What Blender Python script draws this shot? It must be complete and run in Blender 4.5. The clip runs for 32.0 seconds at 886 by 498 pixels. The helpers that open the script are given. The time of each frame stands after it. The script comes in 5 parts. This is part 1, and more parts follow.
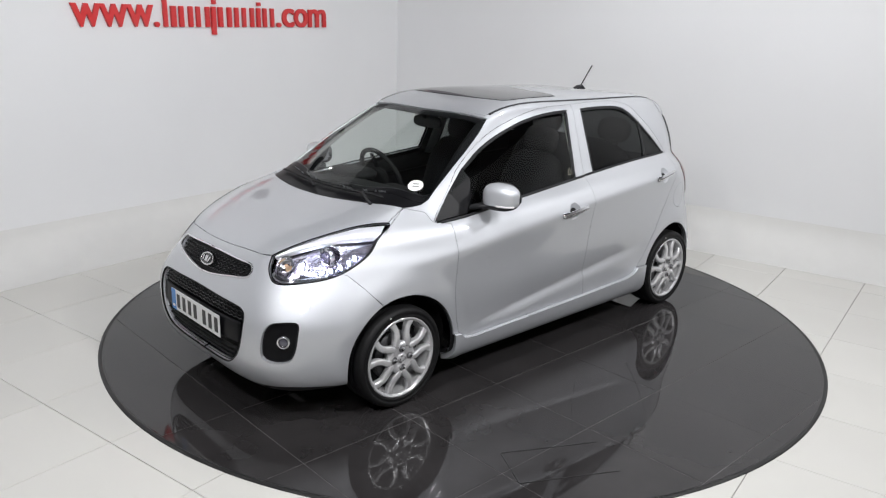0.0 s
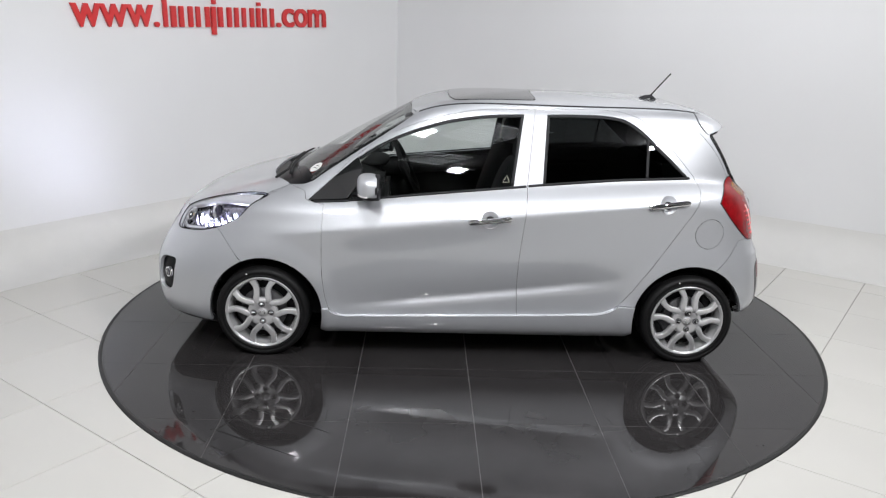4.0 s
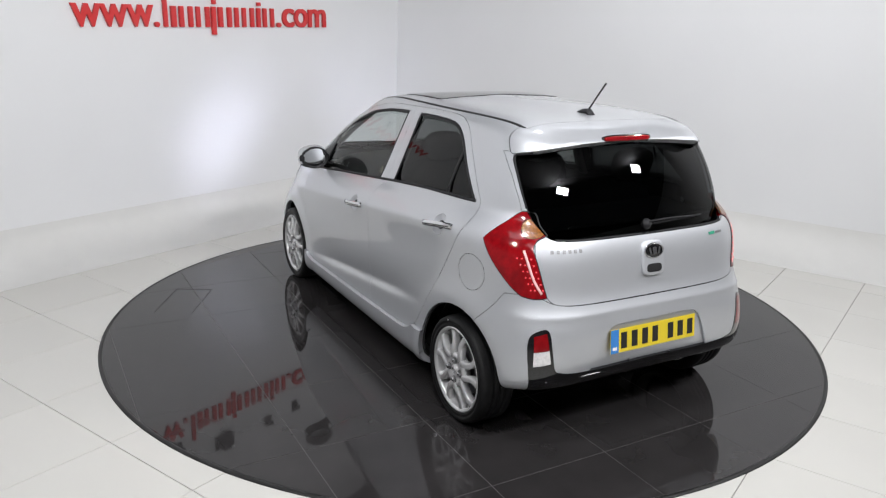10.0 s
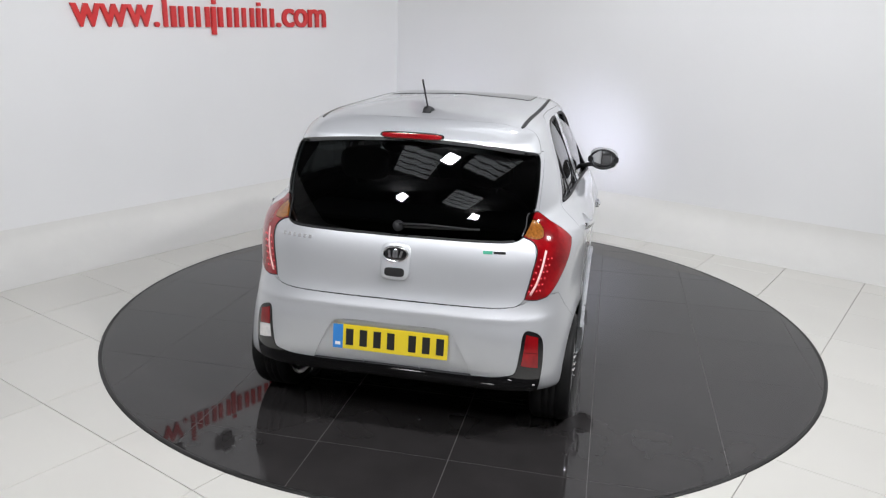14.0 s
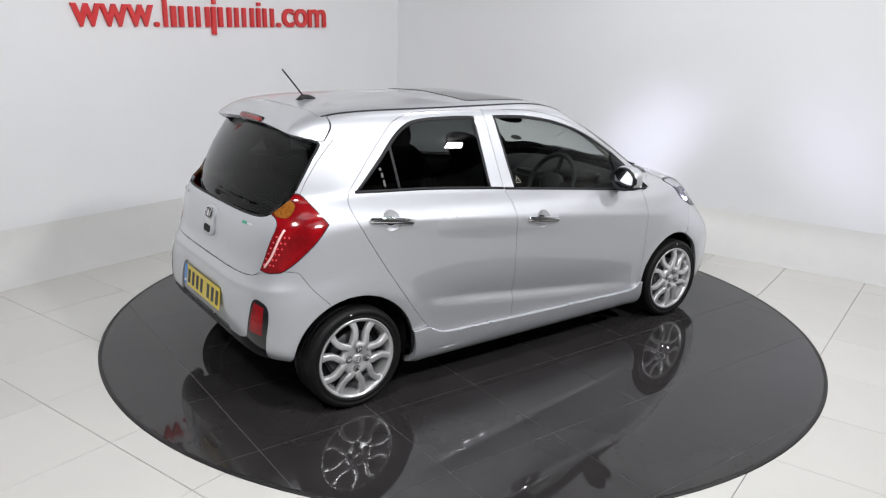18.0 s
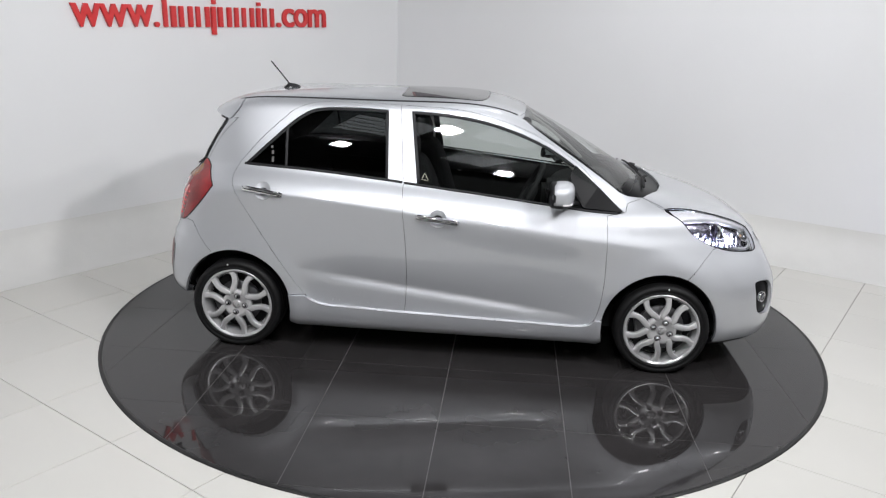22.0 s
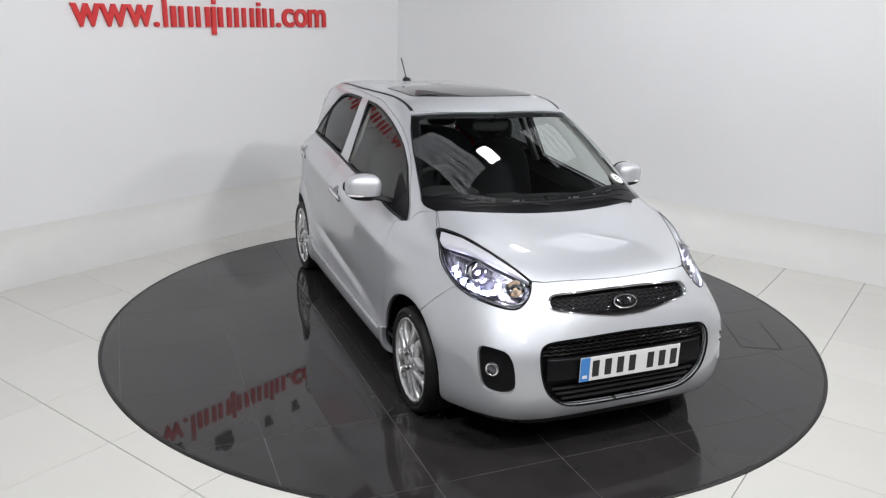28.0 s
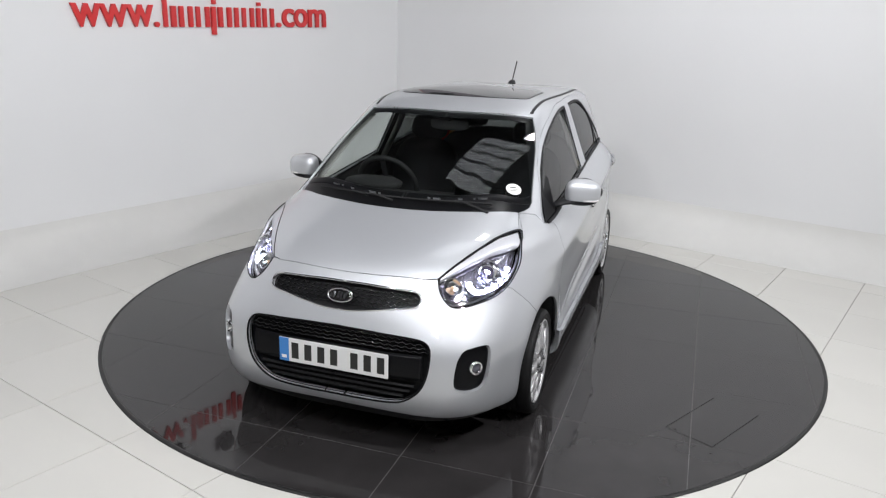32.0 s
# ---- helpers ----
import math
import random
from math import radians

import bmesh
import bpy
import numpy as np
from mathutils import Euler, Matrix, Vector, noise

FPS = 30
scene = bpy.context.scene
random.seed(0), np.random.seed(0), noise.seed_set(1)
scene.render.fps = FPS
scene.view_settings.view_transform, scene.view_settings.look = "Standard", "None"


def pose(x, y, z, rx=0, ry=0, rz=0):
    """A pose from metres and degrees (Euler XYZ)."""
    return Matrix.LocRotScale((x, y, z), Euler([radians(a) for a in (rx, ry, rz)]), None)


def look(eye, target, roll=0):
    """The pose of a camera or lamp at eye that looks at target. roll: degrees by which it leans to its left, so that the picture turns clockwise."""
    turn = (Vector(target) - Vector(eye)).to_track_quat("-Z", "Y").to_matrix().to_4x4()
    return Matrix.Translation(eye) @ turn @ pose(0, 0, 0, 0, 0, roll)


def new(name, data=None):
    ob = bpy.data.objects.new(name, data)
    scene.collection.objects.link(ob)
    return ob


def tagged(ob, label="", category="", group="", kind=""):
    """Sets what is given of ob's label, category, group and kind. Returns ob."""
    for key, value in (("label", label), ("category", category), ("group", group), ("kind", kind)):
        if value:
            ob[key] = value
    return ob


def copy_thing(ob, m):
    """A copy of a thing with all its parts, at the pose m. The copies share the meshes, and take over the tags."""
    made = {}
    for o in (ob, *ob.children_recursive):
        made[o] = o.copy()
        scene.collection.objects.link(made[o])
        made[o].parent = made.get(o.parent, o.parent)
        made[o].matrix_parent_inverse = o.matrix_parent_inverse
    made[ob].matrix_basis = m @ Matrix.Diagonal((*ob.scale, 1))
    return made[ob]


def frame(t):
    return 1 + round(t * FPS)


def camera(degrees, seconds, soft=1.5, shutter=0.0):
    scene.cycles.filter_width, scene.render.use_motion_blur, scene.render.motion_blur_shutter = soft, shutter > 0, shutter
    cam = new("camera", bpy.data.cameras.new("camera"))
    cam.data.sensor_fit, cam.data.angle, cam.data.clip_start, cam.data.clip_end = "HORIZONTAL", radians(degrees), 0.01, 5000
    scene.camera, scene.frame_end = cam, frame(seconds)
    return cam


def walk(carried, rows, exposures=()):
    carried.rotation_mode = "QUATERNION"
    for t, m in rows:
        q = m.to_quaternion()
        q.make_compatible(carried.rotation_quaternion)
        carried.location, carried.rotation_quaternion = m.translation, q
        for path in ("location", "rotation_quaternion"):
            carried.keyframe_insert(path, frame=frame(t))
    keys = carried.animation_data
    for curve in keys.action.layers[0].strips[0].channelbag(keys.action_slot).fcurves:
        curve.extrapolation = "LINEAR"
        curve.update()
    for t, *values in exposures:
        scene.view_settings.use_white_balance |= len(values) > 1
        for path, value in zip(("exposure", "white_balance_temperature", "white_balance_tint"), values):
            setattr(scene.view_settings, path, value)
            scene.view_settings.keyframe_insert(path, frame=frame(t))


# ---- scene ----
cam = camera(60.456, 32.0, soft=1.25)
CAM_POSE = pose(0, -4.754, 1.812, 0, 0, 0) @ Matrix.Rotation(radians(1.575), 4, "Z") @ Matrix.Rotation(radians(90 - 16.253), 4, "X") @ Matrix.Rotation(radians(1.796), 4, "Z")
walk(cam, [(0.0, CAM_POSE), (32.0, CAM_POSE)])
HEADING_START, TURN_RATE = 224.717, -10.3664  # degrees, degrees a second
SIDE_SHIFT = -0.010  # the car stands this far off the turntable's axis

# ---------------------------------------------------------------- light
world = bpy.data.worlds.new("world")
world.use_nodes = True
scene.world = world
world.node_tree.nodes["Background"].inputs[0].default_value = (0.55, 0.6, 0.7, 1)
world.node_tree.nodes["Background"].inputs[1].default_value = 0.06
scene.view_settings.exposure = 0.0

UVEC, VVEC = Vector((0.83, -0.557, 0)).normalized(), Vector((0.557, 0.83, 0)).normalized()


def room(u, v, z=0.0):
    """A point by the room's own axes (u along the far wall, v along the sign's wall)."""
    return UVEC * u + VVEC * v + Vector((0, 0, z))


ROOM_TURN = math.degrees(math.atan2(UVEC.y, UVEC.x))
# flood panels: place, the point each is aimed at, watts
LAMPS = [
    ((0.30, 0.75, 3.6), (0.30, 0.75, 0.0), 15),
    ((1.15, -2.40, 3.6), (-1.3, 1.8, 1.0), 50),
    ((0.75, -4.20, 3.6), (-1.8, 0.6, 1.0), 49),
    ((3.10, -4.20, 3.6), (-1.5, 0.6, 0.8), 47),
    ((4.00, 1.20, 3.6), (-2.5, 0.2, 1.5), 54),
    ((3.90, -1.30, 3.6), (-2.9, 0.0, 1.5), 102),
]
LAMP_POSES = []
for eye, aim, watts in LAMPS:
    lamp = bpy.data.lights.new("panel_lamp", "AREA")
    lamp.shape, lamp.size, lamp.energy, lamp.color = "SQUARE", 0.27, watts, (0.985, 0.985, 1.0)
    ob = new("panel_lamp", lamp)
    ob.matrix_world = look(room(*eye), room(*aim) + Vector((0, 0.001, 0)), -34)
    LAMP_POSES.append(ob.matrix_world.copy())


# ---------------------------------------------------------------- materials
def material(name, colour, rough=0.5, metal=0.0, coat=0.0, spec=0.5, grain=0.0, grain_size=200.0, bump=0.0, bump_size=80.0, vary=0.0, vary_size=3.0, rough_vary=0.0):
    """A procedural surface: base colour with a fine grain and broad stains, uneven gloss and relief."""
    m = bpy.data.materials.new(name)
    m.use_nodes = True
    t = m.node_tree
    b = t.nodes["Principled BSDF"]
    b.inputs["Base Color"].default_value = (*colour, 1)
    b.inputs["Roughness"].default_value = rough
    b.inputs["Metallic"].default_value = metal
    b.inputs["Coat Weight"].default_value = coat
    b.inputs["Coat Roughness"].default_value = 0.012
    b.inputs["Specular IOR Level"].default_value = spec
    co = t.nodes.new("ShaderNodeTexCoord")

    def noise_node(scale, detail=3.0):
        n = t.nodes.new("ShaderNodeTexNoise")
        n.inputs["Scale"].default_value, n.inputs["Detail"].default_value = scale, detail
        t.links.new(co.outputs["Object"], n.inputs["Vector"])
        return n

    def mapped(n, lo, hi):
        r = t.nodes.new("ShaderNodeMapRange")
        r.inputs["From Min"].default_value, r.inputs["From Max"].default_value = 0.3, 0.7
        r.inputs["To Min"].default_value, r.inputs["To Max"].default_value = lo, hi
        t.links.new(n.outputs["Fac"], r.inputs["Value"])
        return r

    last = None
    for amount, size in ((grain, grain_size), (vary, vary_size)):
        if amount:
            r = mapped(noise_node(size), 1 - amount, 1 + amount)
            mix = t.nodes.new("ShaderNodeVectorMath")
            mix.operation = "SCALE"
            if last:
                t.links.new(last, mix.inputs[0])
            else:
                mix.inputs[0].default_value = colour
            t.links.new(r.outputs[0], mix.inputs["Scale"])
            last = mix.outputs[0]
    if last:
        t.links.new(last, b.inputs["Base Color"])
    if rough_vary:
        t.links.new(mapped(noise_node(vary_size * 2.3, 4), max(0.0, rough - rough_vary), rough + rough_vary).outputs[0], b.inputs["Roughness"])
    if bump:
        n = t.nodes.new("ShaderNodeBump")
        n.inputs["Strength"].default_value, n.inputs["Distance"].default_value = bump, 0.002
        t.links.new(noise_node(bump_size).outputs["Fac"], n.inputs["Height"])
        t.links.new(n.outputs[0], b.inputs["Normal"])
    return m


def glowing(name, colour, strength):
    m = material(name, colour, 0.3)
    b = m.node_tree.nodes["Principled BSDF"]
    b.inputs["Emission Color"].default_value = (*colour, 1)
    b.inputs["Emission Strength"].default_value = strength
    return m


def glass(name, tint, rough=0.0, head_on=0.055):
    """Thin glass: part clear, part glossy by the angle; the tint is what comes through."""
    m = bpy.data.materials.new(name)
    m.use_nodes = True
    t = m.node_tree
    t.nodes.clear()
    out, mix = t.nodes.new("ShaderNodeOutputMaterial"), t.nodes.new("ShaderNodeMixShader")
    clear, gloss, fres = t.nodes.new("ShaderNodeBsdfTransparent"), t.nodes.new("ShaderNodeBsdfGlossy"), t.nodes.new("ShaderNodeLayerWeight")
    steep, share = t.nodes.new("ShaderNodeMath"), t.nodes.new("ShaderNodeMath")
    steep.operation, steep.inputs[1].default_value = "POWER", 5.0
    share.operation, share.inputs[1].default_value, share.inputs[2].default_value = "MULTIPLY_ADD", 0.94, head_on
    clear.inputs[0].default_value = (*tint, 1)
    gloss.inputs["Roughness"].default_value = rough
    t.links.new(fres.outputs["Facing"], steep.inputs[0])
    t.links.new(steep.outputs[0], share.inputs[0])
    t.links.new(share.outputs[0], mix.inputs[0])
    t.links.new(clear.outputs[0], mix.inputs[1])
    t.links.new(gloss.outputs[0], mix.inputs[2])
    t.links.new(mix.outputs[0], out.inputs[0])
    return m


M_WALL = material("white_wall_paint", (0.77, 0.775, 0.785), 0.65, vary=0.02, vary_size=0.8, bump=0.1, bump_size=60)
M_TILE = material("white_floor_tile", (0.675, 0.665, 0.628), 0.26, vary=0.012, vary_size=2.0)
M_COVE = material("scuffed_cove_paint", (0.725, 0.722, 0.705), 0.6, vary=0.015, vary_size=1.6, grain=0.012, grain_size=9, bump=0.1, bump_size=60)
M_GROUT = material("grey_grout", (0.42, 0.4, 0.37), 0.9, grain=0.15)
M_BLACK_TILE = material("black_gloss_tile", (0.030, 0.028, 0.0285), 0.03, spec=0.5, vary=0.15, vary_size=4, rough_vary=0.02)
M_BLACK_TILE.node_tree.nodes["Principled BSDF"].inputs["IOR"].default_value = 1.42
M_JOINT = material("tile_joint", (0.115, 0.11, 0.11), 0.6, grain=0.2)
M_RIM = material("black_rubber_edge", (0.012, 0.012, 0.012), 0.5)
M_RED = material("red_acrylic", (0.62, 0.022, 0.024), 0.3, coat=0.3, vary=0.03)
M_DARK = material("dark_hall_paint", (0.075, 0.075, 0.08), 0.9, vary=0.2, vary_size=0.6)
M_PAINT = material("silver_metallic_paint", (0.614, 0.629, 0.660), 0.52, metal=0.72, coat=1.0, grain=0.06, grain_size=900, vary=0.006, vary_size=1.5)
M_PAINT.node_tree.nodes["Principled BSDF"].inputs["Coat IOR"].default_value = 1.75
M_PLASTIC = material("black_plastic", (0.012, 0.012, 0.014), 0.55, spec=0.35, grain=0.1, bump=0.15, bump_size=500)
M_GLOSSBLACK = material("gloss_black_plastic", (0.008, 0.008, 0.009), 0.06, coat=0.5)
M_TYRE = material("tyre_rubber", (0.009, 0.009, 0.0095), 0.52, spec=0.22, grain=0.2, grain_size=150, bump=0.2, bump_size=300)
M_ALLOY = material("silver_alloy", (0.72, 0.72, 0.73), 0.27, metal=0.6, coat=0.4, vary=0.03, vary_size=12)
M_CHROME = material("chrome", (0.82, 0.82, 0.84), 0.05, metal=1.0, vary=0.01)
M_CABIN = material("cabin_trim", (0.014, 0.014, 0.015), 0.75, spec=0.3, grain=0.15, bump=0.3, bump_size=250)
M_GLASS = glass("clear_glass", (0.84, 0.875, 0.855))
M_PRIVACY = glass("privacy_glass", (0.14, 0.15, 0.15), head_on=0.036)
M_ROOFLIGHT = glowing("translucent_rooflight", (0.86, 0.9, 0.95), 2.2)
M_LAMP_GLASS = glass("lamp_lens", (0.95, 0.96, 0.98), head_on=0.012)
M_RED_LENS = material("red_lamp_lens", (0.24, 0.003, 0.006), 0.10, coat=0.4, grain=0.12, grain_size=70, vary=0.3, vary_size=14, bump=0.15, bump_size=90)
M_AMBER = material("amber_lamp_lens", (0.24, 0.085, 0.012), 0.15, coat=0.5, grain=0.4, grain_size=90, bump=0.5, bump_size=120)
M_WHITE_LENS = material("clear_ribbed_lens", (0.72, 0.70, 0.70), 0.12, coat=1.0, grain=0.12, grain_size=90, bump=0.5, bump_size=160)
M_GLOW = glowing("daytime_lamp", (0.74, 0.77, 1.0), 110.0)
M_BEAM = glowing("lamp_beam", (0.76, 0.78, 1.0), 11000.0)
# faint glow that stands in for a reflection on the tail lamps
M_TAIL_STREAK = glowing("tail_reflection_streak", (0.9, 0.55, 0.53), 0.06)
M_DIODE = glowing("tail_diode", (0.85, 0.07, 0.09), 0.12)
M_PLATE_W = material("white_number_plate", (0.80, 0.80, 0.80), 0.3, coat=0.4, vary=0.02)
M_PLATE_Y = material("yellow_number_plate", (0.78, 0.60, 0.02), 0.3, coat=0.4, vary=0.02)
M_PLATE_BLUE = material("blue_plate_band", (0.03, 0.22, 0.62), 0.3, coat=0.4)
M_PLATE_BLACK = material("plate_ink", (0.012, 0.012, 0.012), 0.4)
M_STICKER = material("white_paper_disc", (0.78, 0.78, 0.76), 0.6, grain=0.05)
M_SEAT = material("dark_seat_fabric", (0.010, 0.010, 0.011), 0.9, spec=0.12, grain=0.3, grain_size=160, bump=0.4, bump_size=400)
M_SEAT_TRIM = material("grey_seat_panel", (0.014, 0.014, 0.016), 0.85, spec=0.12, grain=0.25, grain_size=160, bump=0.4, bump_size=400)
M_MIRROR = material("mirror_glass", (0.85, 0.86, 0.87), 0.01, metal=1.0)
M_HEADLINER = material("pale_headliner", (0.30, 0.30, 0.285), 0.9, grain=0.05)
M_BADGE = material("green_badge", (0.05, 0.35, 0.22), 0.3)
M_BRAKE = material("brake_steel", (0.10, 0.10, 0.105), 0.45, metal=0.9, grain=0.1)
M_SILL = material("tyre_wall", (0.017, 0.017, 0.018), 0.42, grain=0.2, grain_size=150)
M_SUNROOF = material("sunroof_glass", (0.010, 0.010, 0.011), 0.02, spec=0.75, coat=0.6)
M_LAMP_SILVER = material("lamp_bowl_chrome", (0.50, 0.485, 0.56), 0.14, metal=0.9, grain=0.35, grain_size=60, bump=1.0, bump_size=38)
M_BROW = material("lamp_brow_silver", (0.70, 0.70, 0.73), 0.38, metal=0.35, coat=0.3)
M_SCUTTLE = material("satin_black_scuttle", (0.006, 0.006, 0.007), 0.34, spec=0.12, grain=0.1)
M_DARKGLASS = material("projector_glass", (0.06, 0.06, 0.08), 0.02, spec=0.8, coat=1.0)
M_PROJECTOR = material("smoked_projector_lens", (0.30, 0.28, 0.40), 0.10, metal=0.75, coat=1.0, vary=0.2, vary_size=30)
M_HALL = material("pale_hall_wall", (0.66, 0.66, 0.67), 0.8, vary=0.1, vary_size=0.5)
M_CREAM = material("cream_print", (0.40, 0.39, 0.31), 0.6)
M_MAUVE = material("dim_mauve_panel", (0.34, 0.32, 0.345), 0.7, vary=0.08, vary_size=1.2)
M_PINK = material("faded_pink_frame", (0.52, 0.36, 0.36), 0.6, vary=0.05)
M_BULB = material("peach_bulb", (0.60, 0.42, 0.28), 0.2, coat=0.5)
t = M_ROOFLIGHT.node_tree
speck = t.nodes.new("ShaderNodeTexNoise")
speck.inputs["Scale"].default_value, speck.inputs["Detail"].default_value = 28.0, 6.0
ramp = t.nodes.new("ShaderNodeMapRange")
ramp.inputs["From Min"].default_value, ramp.inputs["From Max"].default_value, ramp.inputs["To Min"].default_value, ramp.inputs["To Max"].default_value = 0.38, 0.62, 0.3, 2.8
t.links.new(speck.outputs["Fac"], ramp.inputs["Value"])
t.links.new(ramp.outputs[0], t.nodes["Principled BSDF"].inputs["Emission Strength"])


t = M_TILE.node_tree
info, shade, scale = t.nodes.new("ShaderNodeObjectInfo"), t.nodes.new("ShaderNodeMapRange"), t.nodes.new("ShaderNodeVectorMath")
shade.inputs["To Min"].default_value, shade.inputs["To Max"].default_value = 0.975, 1.02
scale.operation = "SCALE"
base = t.nodes["Principled BSDF"].inputs["Base Color"]
t.links.new(info.outputs["Random"], shade.inputs["Value"])
t.links.new(shade.outputs[0], scale.inputs["Scale"])
t.links.new(base.links[0].from_socket, scale.inputs[0])
t.links.new(scale.outputs[0], base)


# ---------------------------------------------------------------- mesh helpers
def mesh_ob(name, verts, faces, mat, parent=None, label="", smooth=False, m=None):
    me = bpy.data.meshes.new(name)
    me.from_pydata([tuple(v) for v in verts], [], faces)
    me.validate()
    if smooth:
        me.shade_smooth()
    for x in mat if isinstance(mat, (list, tuple)) else [mat]:
        me.materials.append(x)
    ob = new(name, me)
    if parent:
        ob.parent = parent
    if m:
        ob.matrix_basis = m
    if label:
        ob["label"] = label
    return ob


def part(name, bm, mat, parent, label="", smooth=False, m=None):
    me = bpy.data.meshes.new(name)
    bm.to_mesh(me)
    bm.free()
    if smooth:
        me.shade_smooth()
    me.materials.append(mat)
    ob = new(name, me)
    if parent:
        ob.parent = parent
    if m:
        ob.matrix_basis = m
    if label:
        ob["label"] = label
    return ob


def box(sx, sy, sz, bevel=0.0, m=None, segments=2):
    bm = bmesh.new()
    bmesh.ops.create_cube(bm, size=1.0, matrix=Matrix.Diagonal((sx, sy, sz, 1)))
    if bevel:
        bmesh.ops.bevel(bm, geom=bm.edges[:], offset=bevel, segments=segments, affect="EDGES")
    if m:
        bmesh.ops.transform(bm, matrix=m, verts=bm.verts[:])
    return bm


def join(*bms):
    """Several bmeshes as one."""
    out = bmesh.new()
    for b in bms:
        me = bpy.data.meshes.new("t")
        b.to_mesh(me)
        b.free()
        out.from_mesh(me)
        bpy.data.meshes.remove(me)
    return out


def lathe(profile, steps=48, axis="Y"):
    """A solid of revolution from (radius, height) pairs, about the y axis (or z)."""
    bm = bmesh.new()
    rings = []
    for r, h in profile:
        ring = []
        for k in range(steps):
            a = 2 * math.pi * k / steps
            ring.append(bm.verts.new((r * math.cos(a), h, r * math.sin(a)) if axis == "Y" else (r * math.cos(a), r * math.sin(a), h)))
        rings.append(ring)
    for a, b in zip(rings, rings[1:]):
        for k in range(steps):
            bm.faces.new((a[k], a[(k + 1) % steps], b[(k + 1) % steps], b[k]))
    bmesh.ops.remove_doubles(bm, verts=bm.verts[:], dist=1e-5)
    bmesh.ops.recalc_face_normals(bm, faces=bm.faces[:])
    return bm


def squared(a, power):
    return math.copysign(abs(a) ** (2 / power), a)


def sweep(points, width, height=None, closed=False, sides=8, ups=None, taper=None, power=2.0):
    """A rod with an oval section along points."""
    bm, rings, n = bmesh.new(), [], len(points)
    height = height or width
    for k, p in enumerate(points):
        a = points[k - 1] if k or closed else p
        b = points[(k + 1) % n] if k < n - 1 or closed else p
        t = (b - a).normalized()
        up = ups[k] if ups else Vector((0, 0, 1)) if abs(t.z) < 0.9 else Vector((1, 0, 0))
        s = t.cross(up).normalized()
        u = s.cross(t)
        f = taper(k / max(1, n - 1)) if taper else 1.0
        rings.append([bm.verts.new(p + s * (squared(math.cos(2 * math.pi * j / sides), power) * width * f / 2) + u * (squared(math.sin(2 * math.pi * j / sides), power) * height * (f if height == width else 1) / 2)) for j in range(sides)])
    for k in range(n if closed else n - 1):
        a, b = rings[k], rings[(k + 1) % n]
        for j in range(sides):
            bm.faces.new((a[j], a[(j + 1) % sides], b[(j + 1) % sides], b[j]))
    if not closed:
        bm.faces.new(rings[0])
        bm.faces.new(rings[-1])
    bmesh.ops.recalc_face_normals(bm, faces=bm.faces[:])
    return bm


# ---------------------------------------------------------------- room
WALL_U, WALL_V, COVE, WALL_TOP = -2.94, 2.90, 0.33, 3.78
FAR_U, FAR_V = 9.0, -9.0


def slab(name, u0, u1, v0, v1, z0, z1, mat, kind="structure", label="", category=""):
    bm = box(u1 - u0, v1 - v0, z1 - z0, m=Matrix.Translation(((u0 + u1) / 2, (v0 + v1) / 2, (z0 + z1) / 2)))
    ob = part(name, bm, mat, None, m=Matrix.Rotation(radians(ROOM_TURN), 4, "Z"))
    return tagged(ob, label, category, "", kind)


slab("wall_west", WALL_U - 0.2, WALL_U, FAR_V, WALL_V + 0.2, 0, WALL_TOP, M_WALL, label="plain white painted studio wall behind the sign", category="wall")
slab("wall_north", WALL_U, FAR_U, WALL_V, WALL_V + 0.2, 0, WALL_TOP, M_WALL, label="plain white painted studio wall", category="wall")
slab("wall_south", WALL_U - 0.2, FAR_U, FAR_V - 0.2, FAR_V, 0, WALL_TOP, M_HALL, label="grey end wall of the hall", category="wall")
slab("wall_east", FAR_U, FAR_U + 0.2, FAR_V - 0.2, WALL_V + 0.2, 0, WALL_TOP, M_HALL, label="grey side wall of the hall", category="wall")
slab("ceiling", WALL_U - 0.2, FAR_U + 0.2, FAR_V - 0.2, WALL_V + 0.2, WALL_TOP, WALL_TOP + 0.15, M_DARK, label="dark hall ceiling", category="ceiling")

# the quarter-round cove at the foot of both white walls
rows = []
for k in range(17):
    a = math.pi / 2 * k / 16
    d, z = COVE * (1 - math.sin(a)), COVE * (1 - math.cos(a)) - 0.0055
    c = WALL_U + d, WALL_V - d
    rows.append([room(c[0], FAR_V, z), room(c[0], c[1], z), room(FAR_U, c[1], z)])
verts = [p for r in rows for p in r]
faces = [(3 * i + j, 3 * i + j + 1, 3 * i + j + 4, 3 * i + j + 3) for i in range(16) for j in range(2)]
cove = tagged(mesh_ob("cove", verts, faces, M_COVE, smooth=True), "white quarter-round cove along the foot of the walls", "cove", "", "structure")

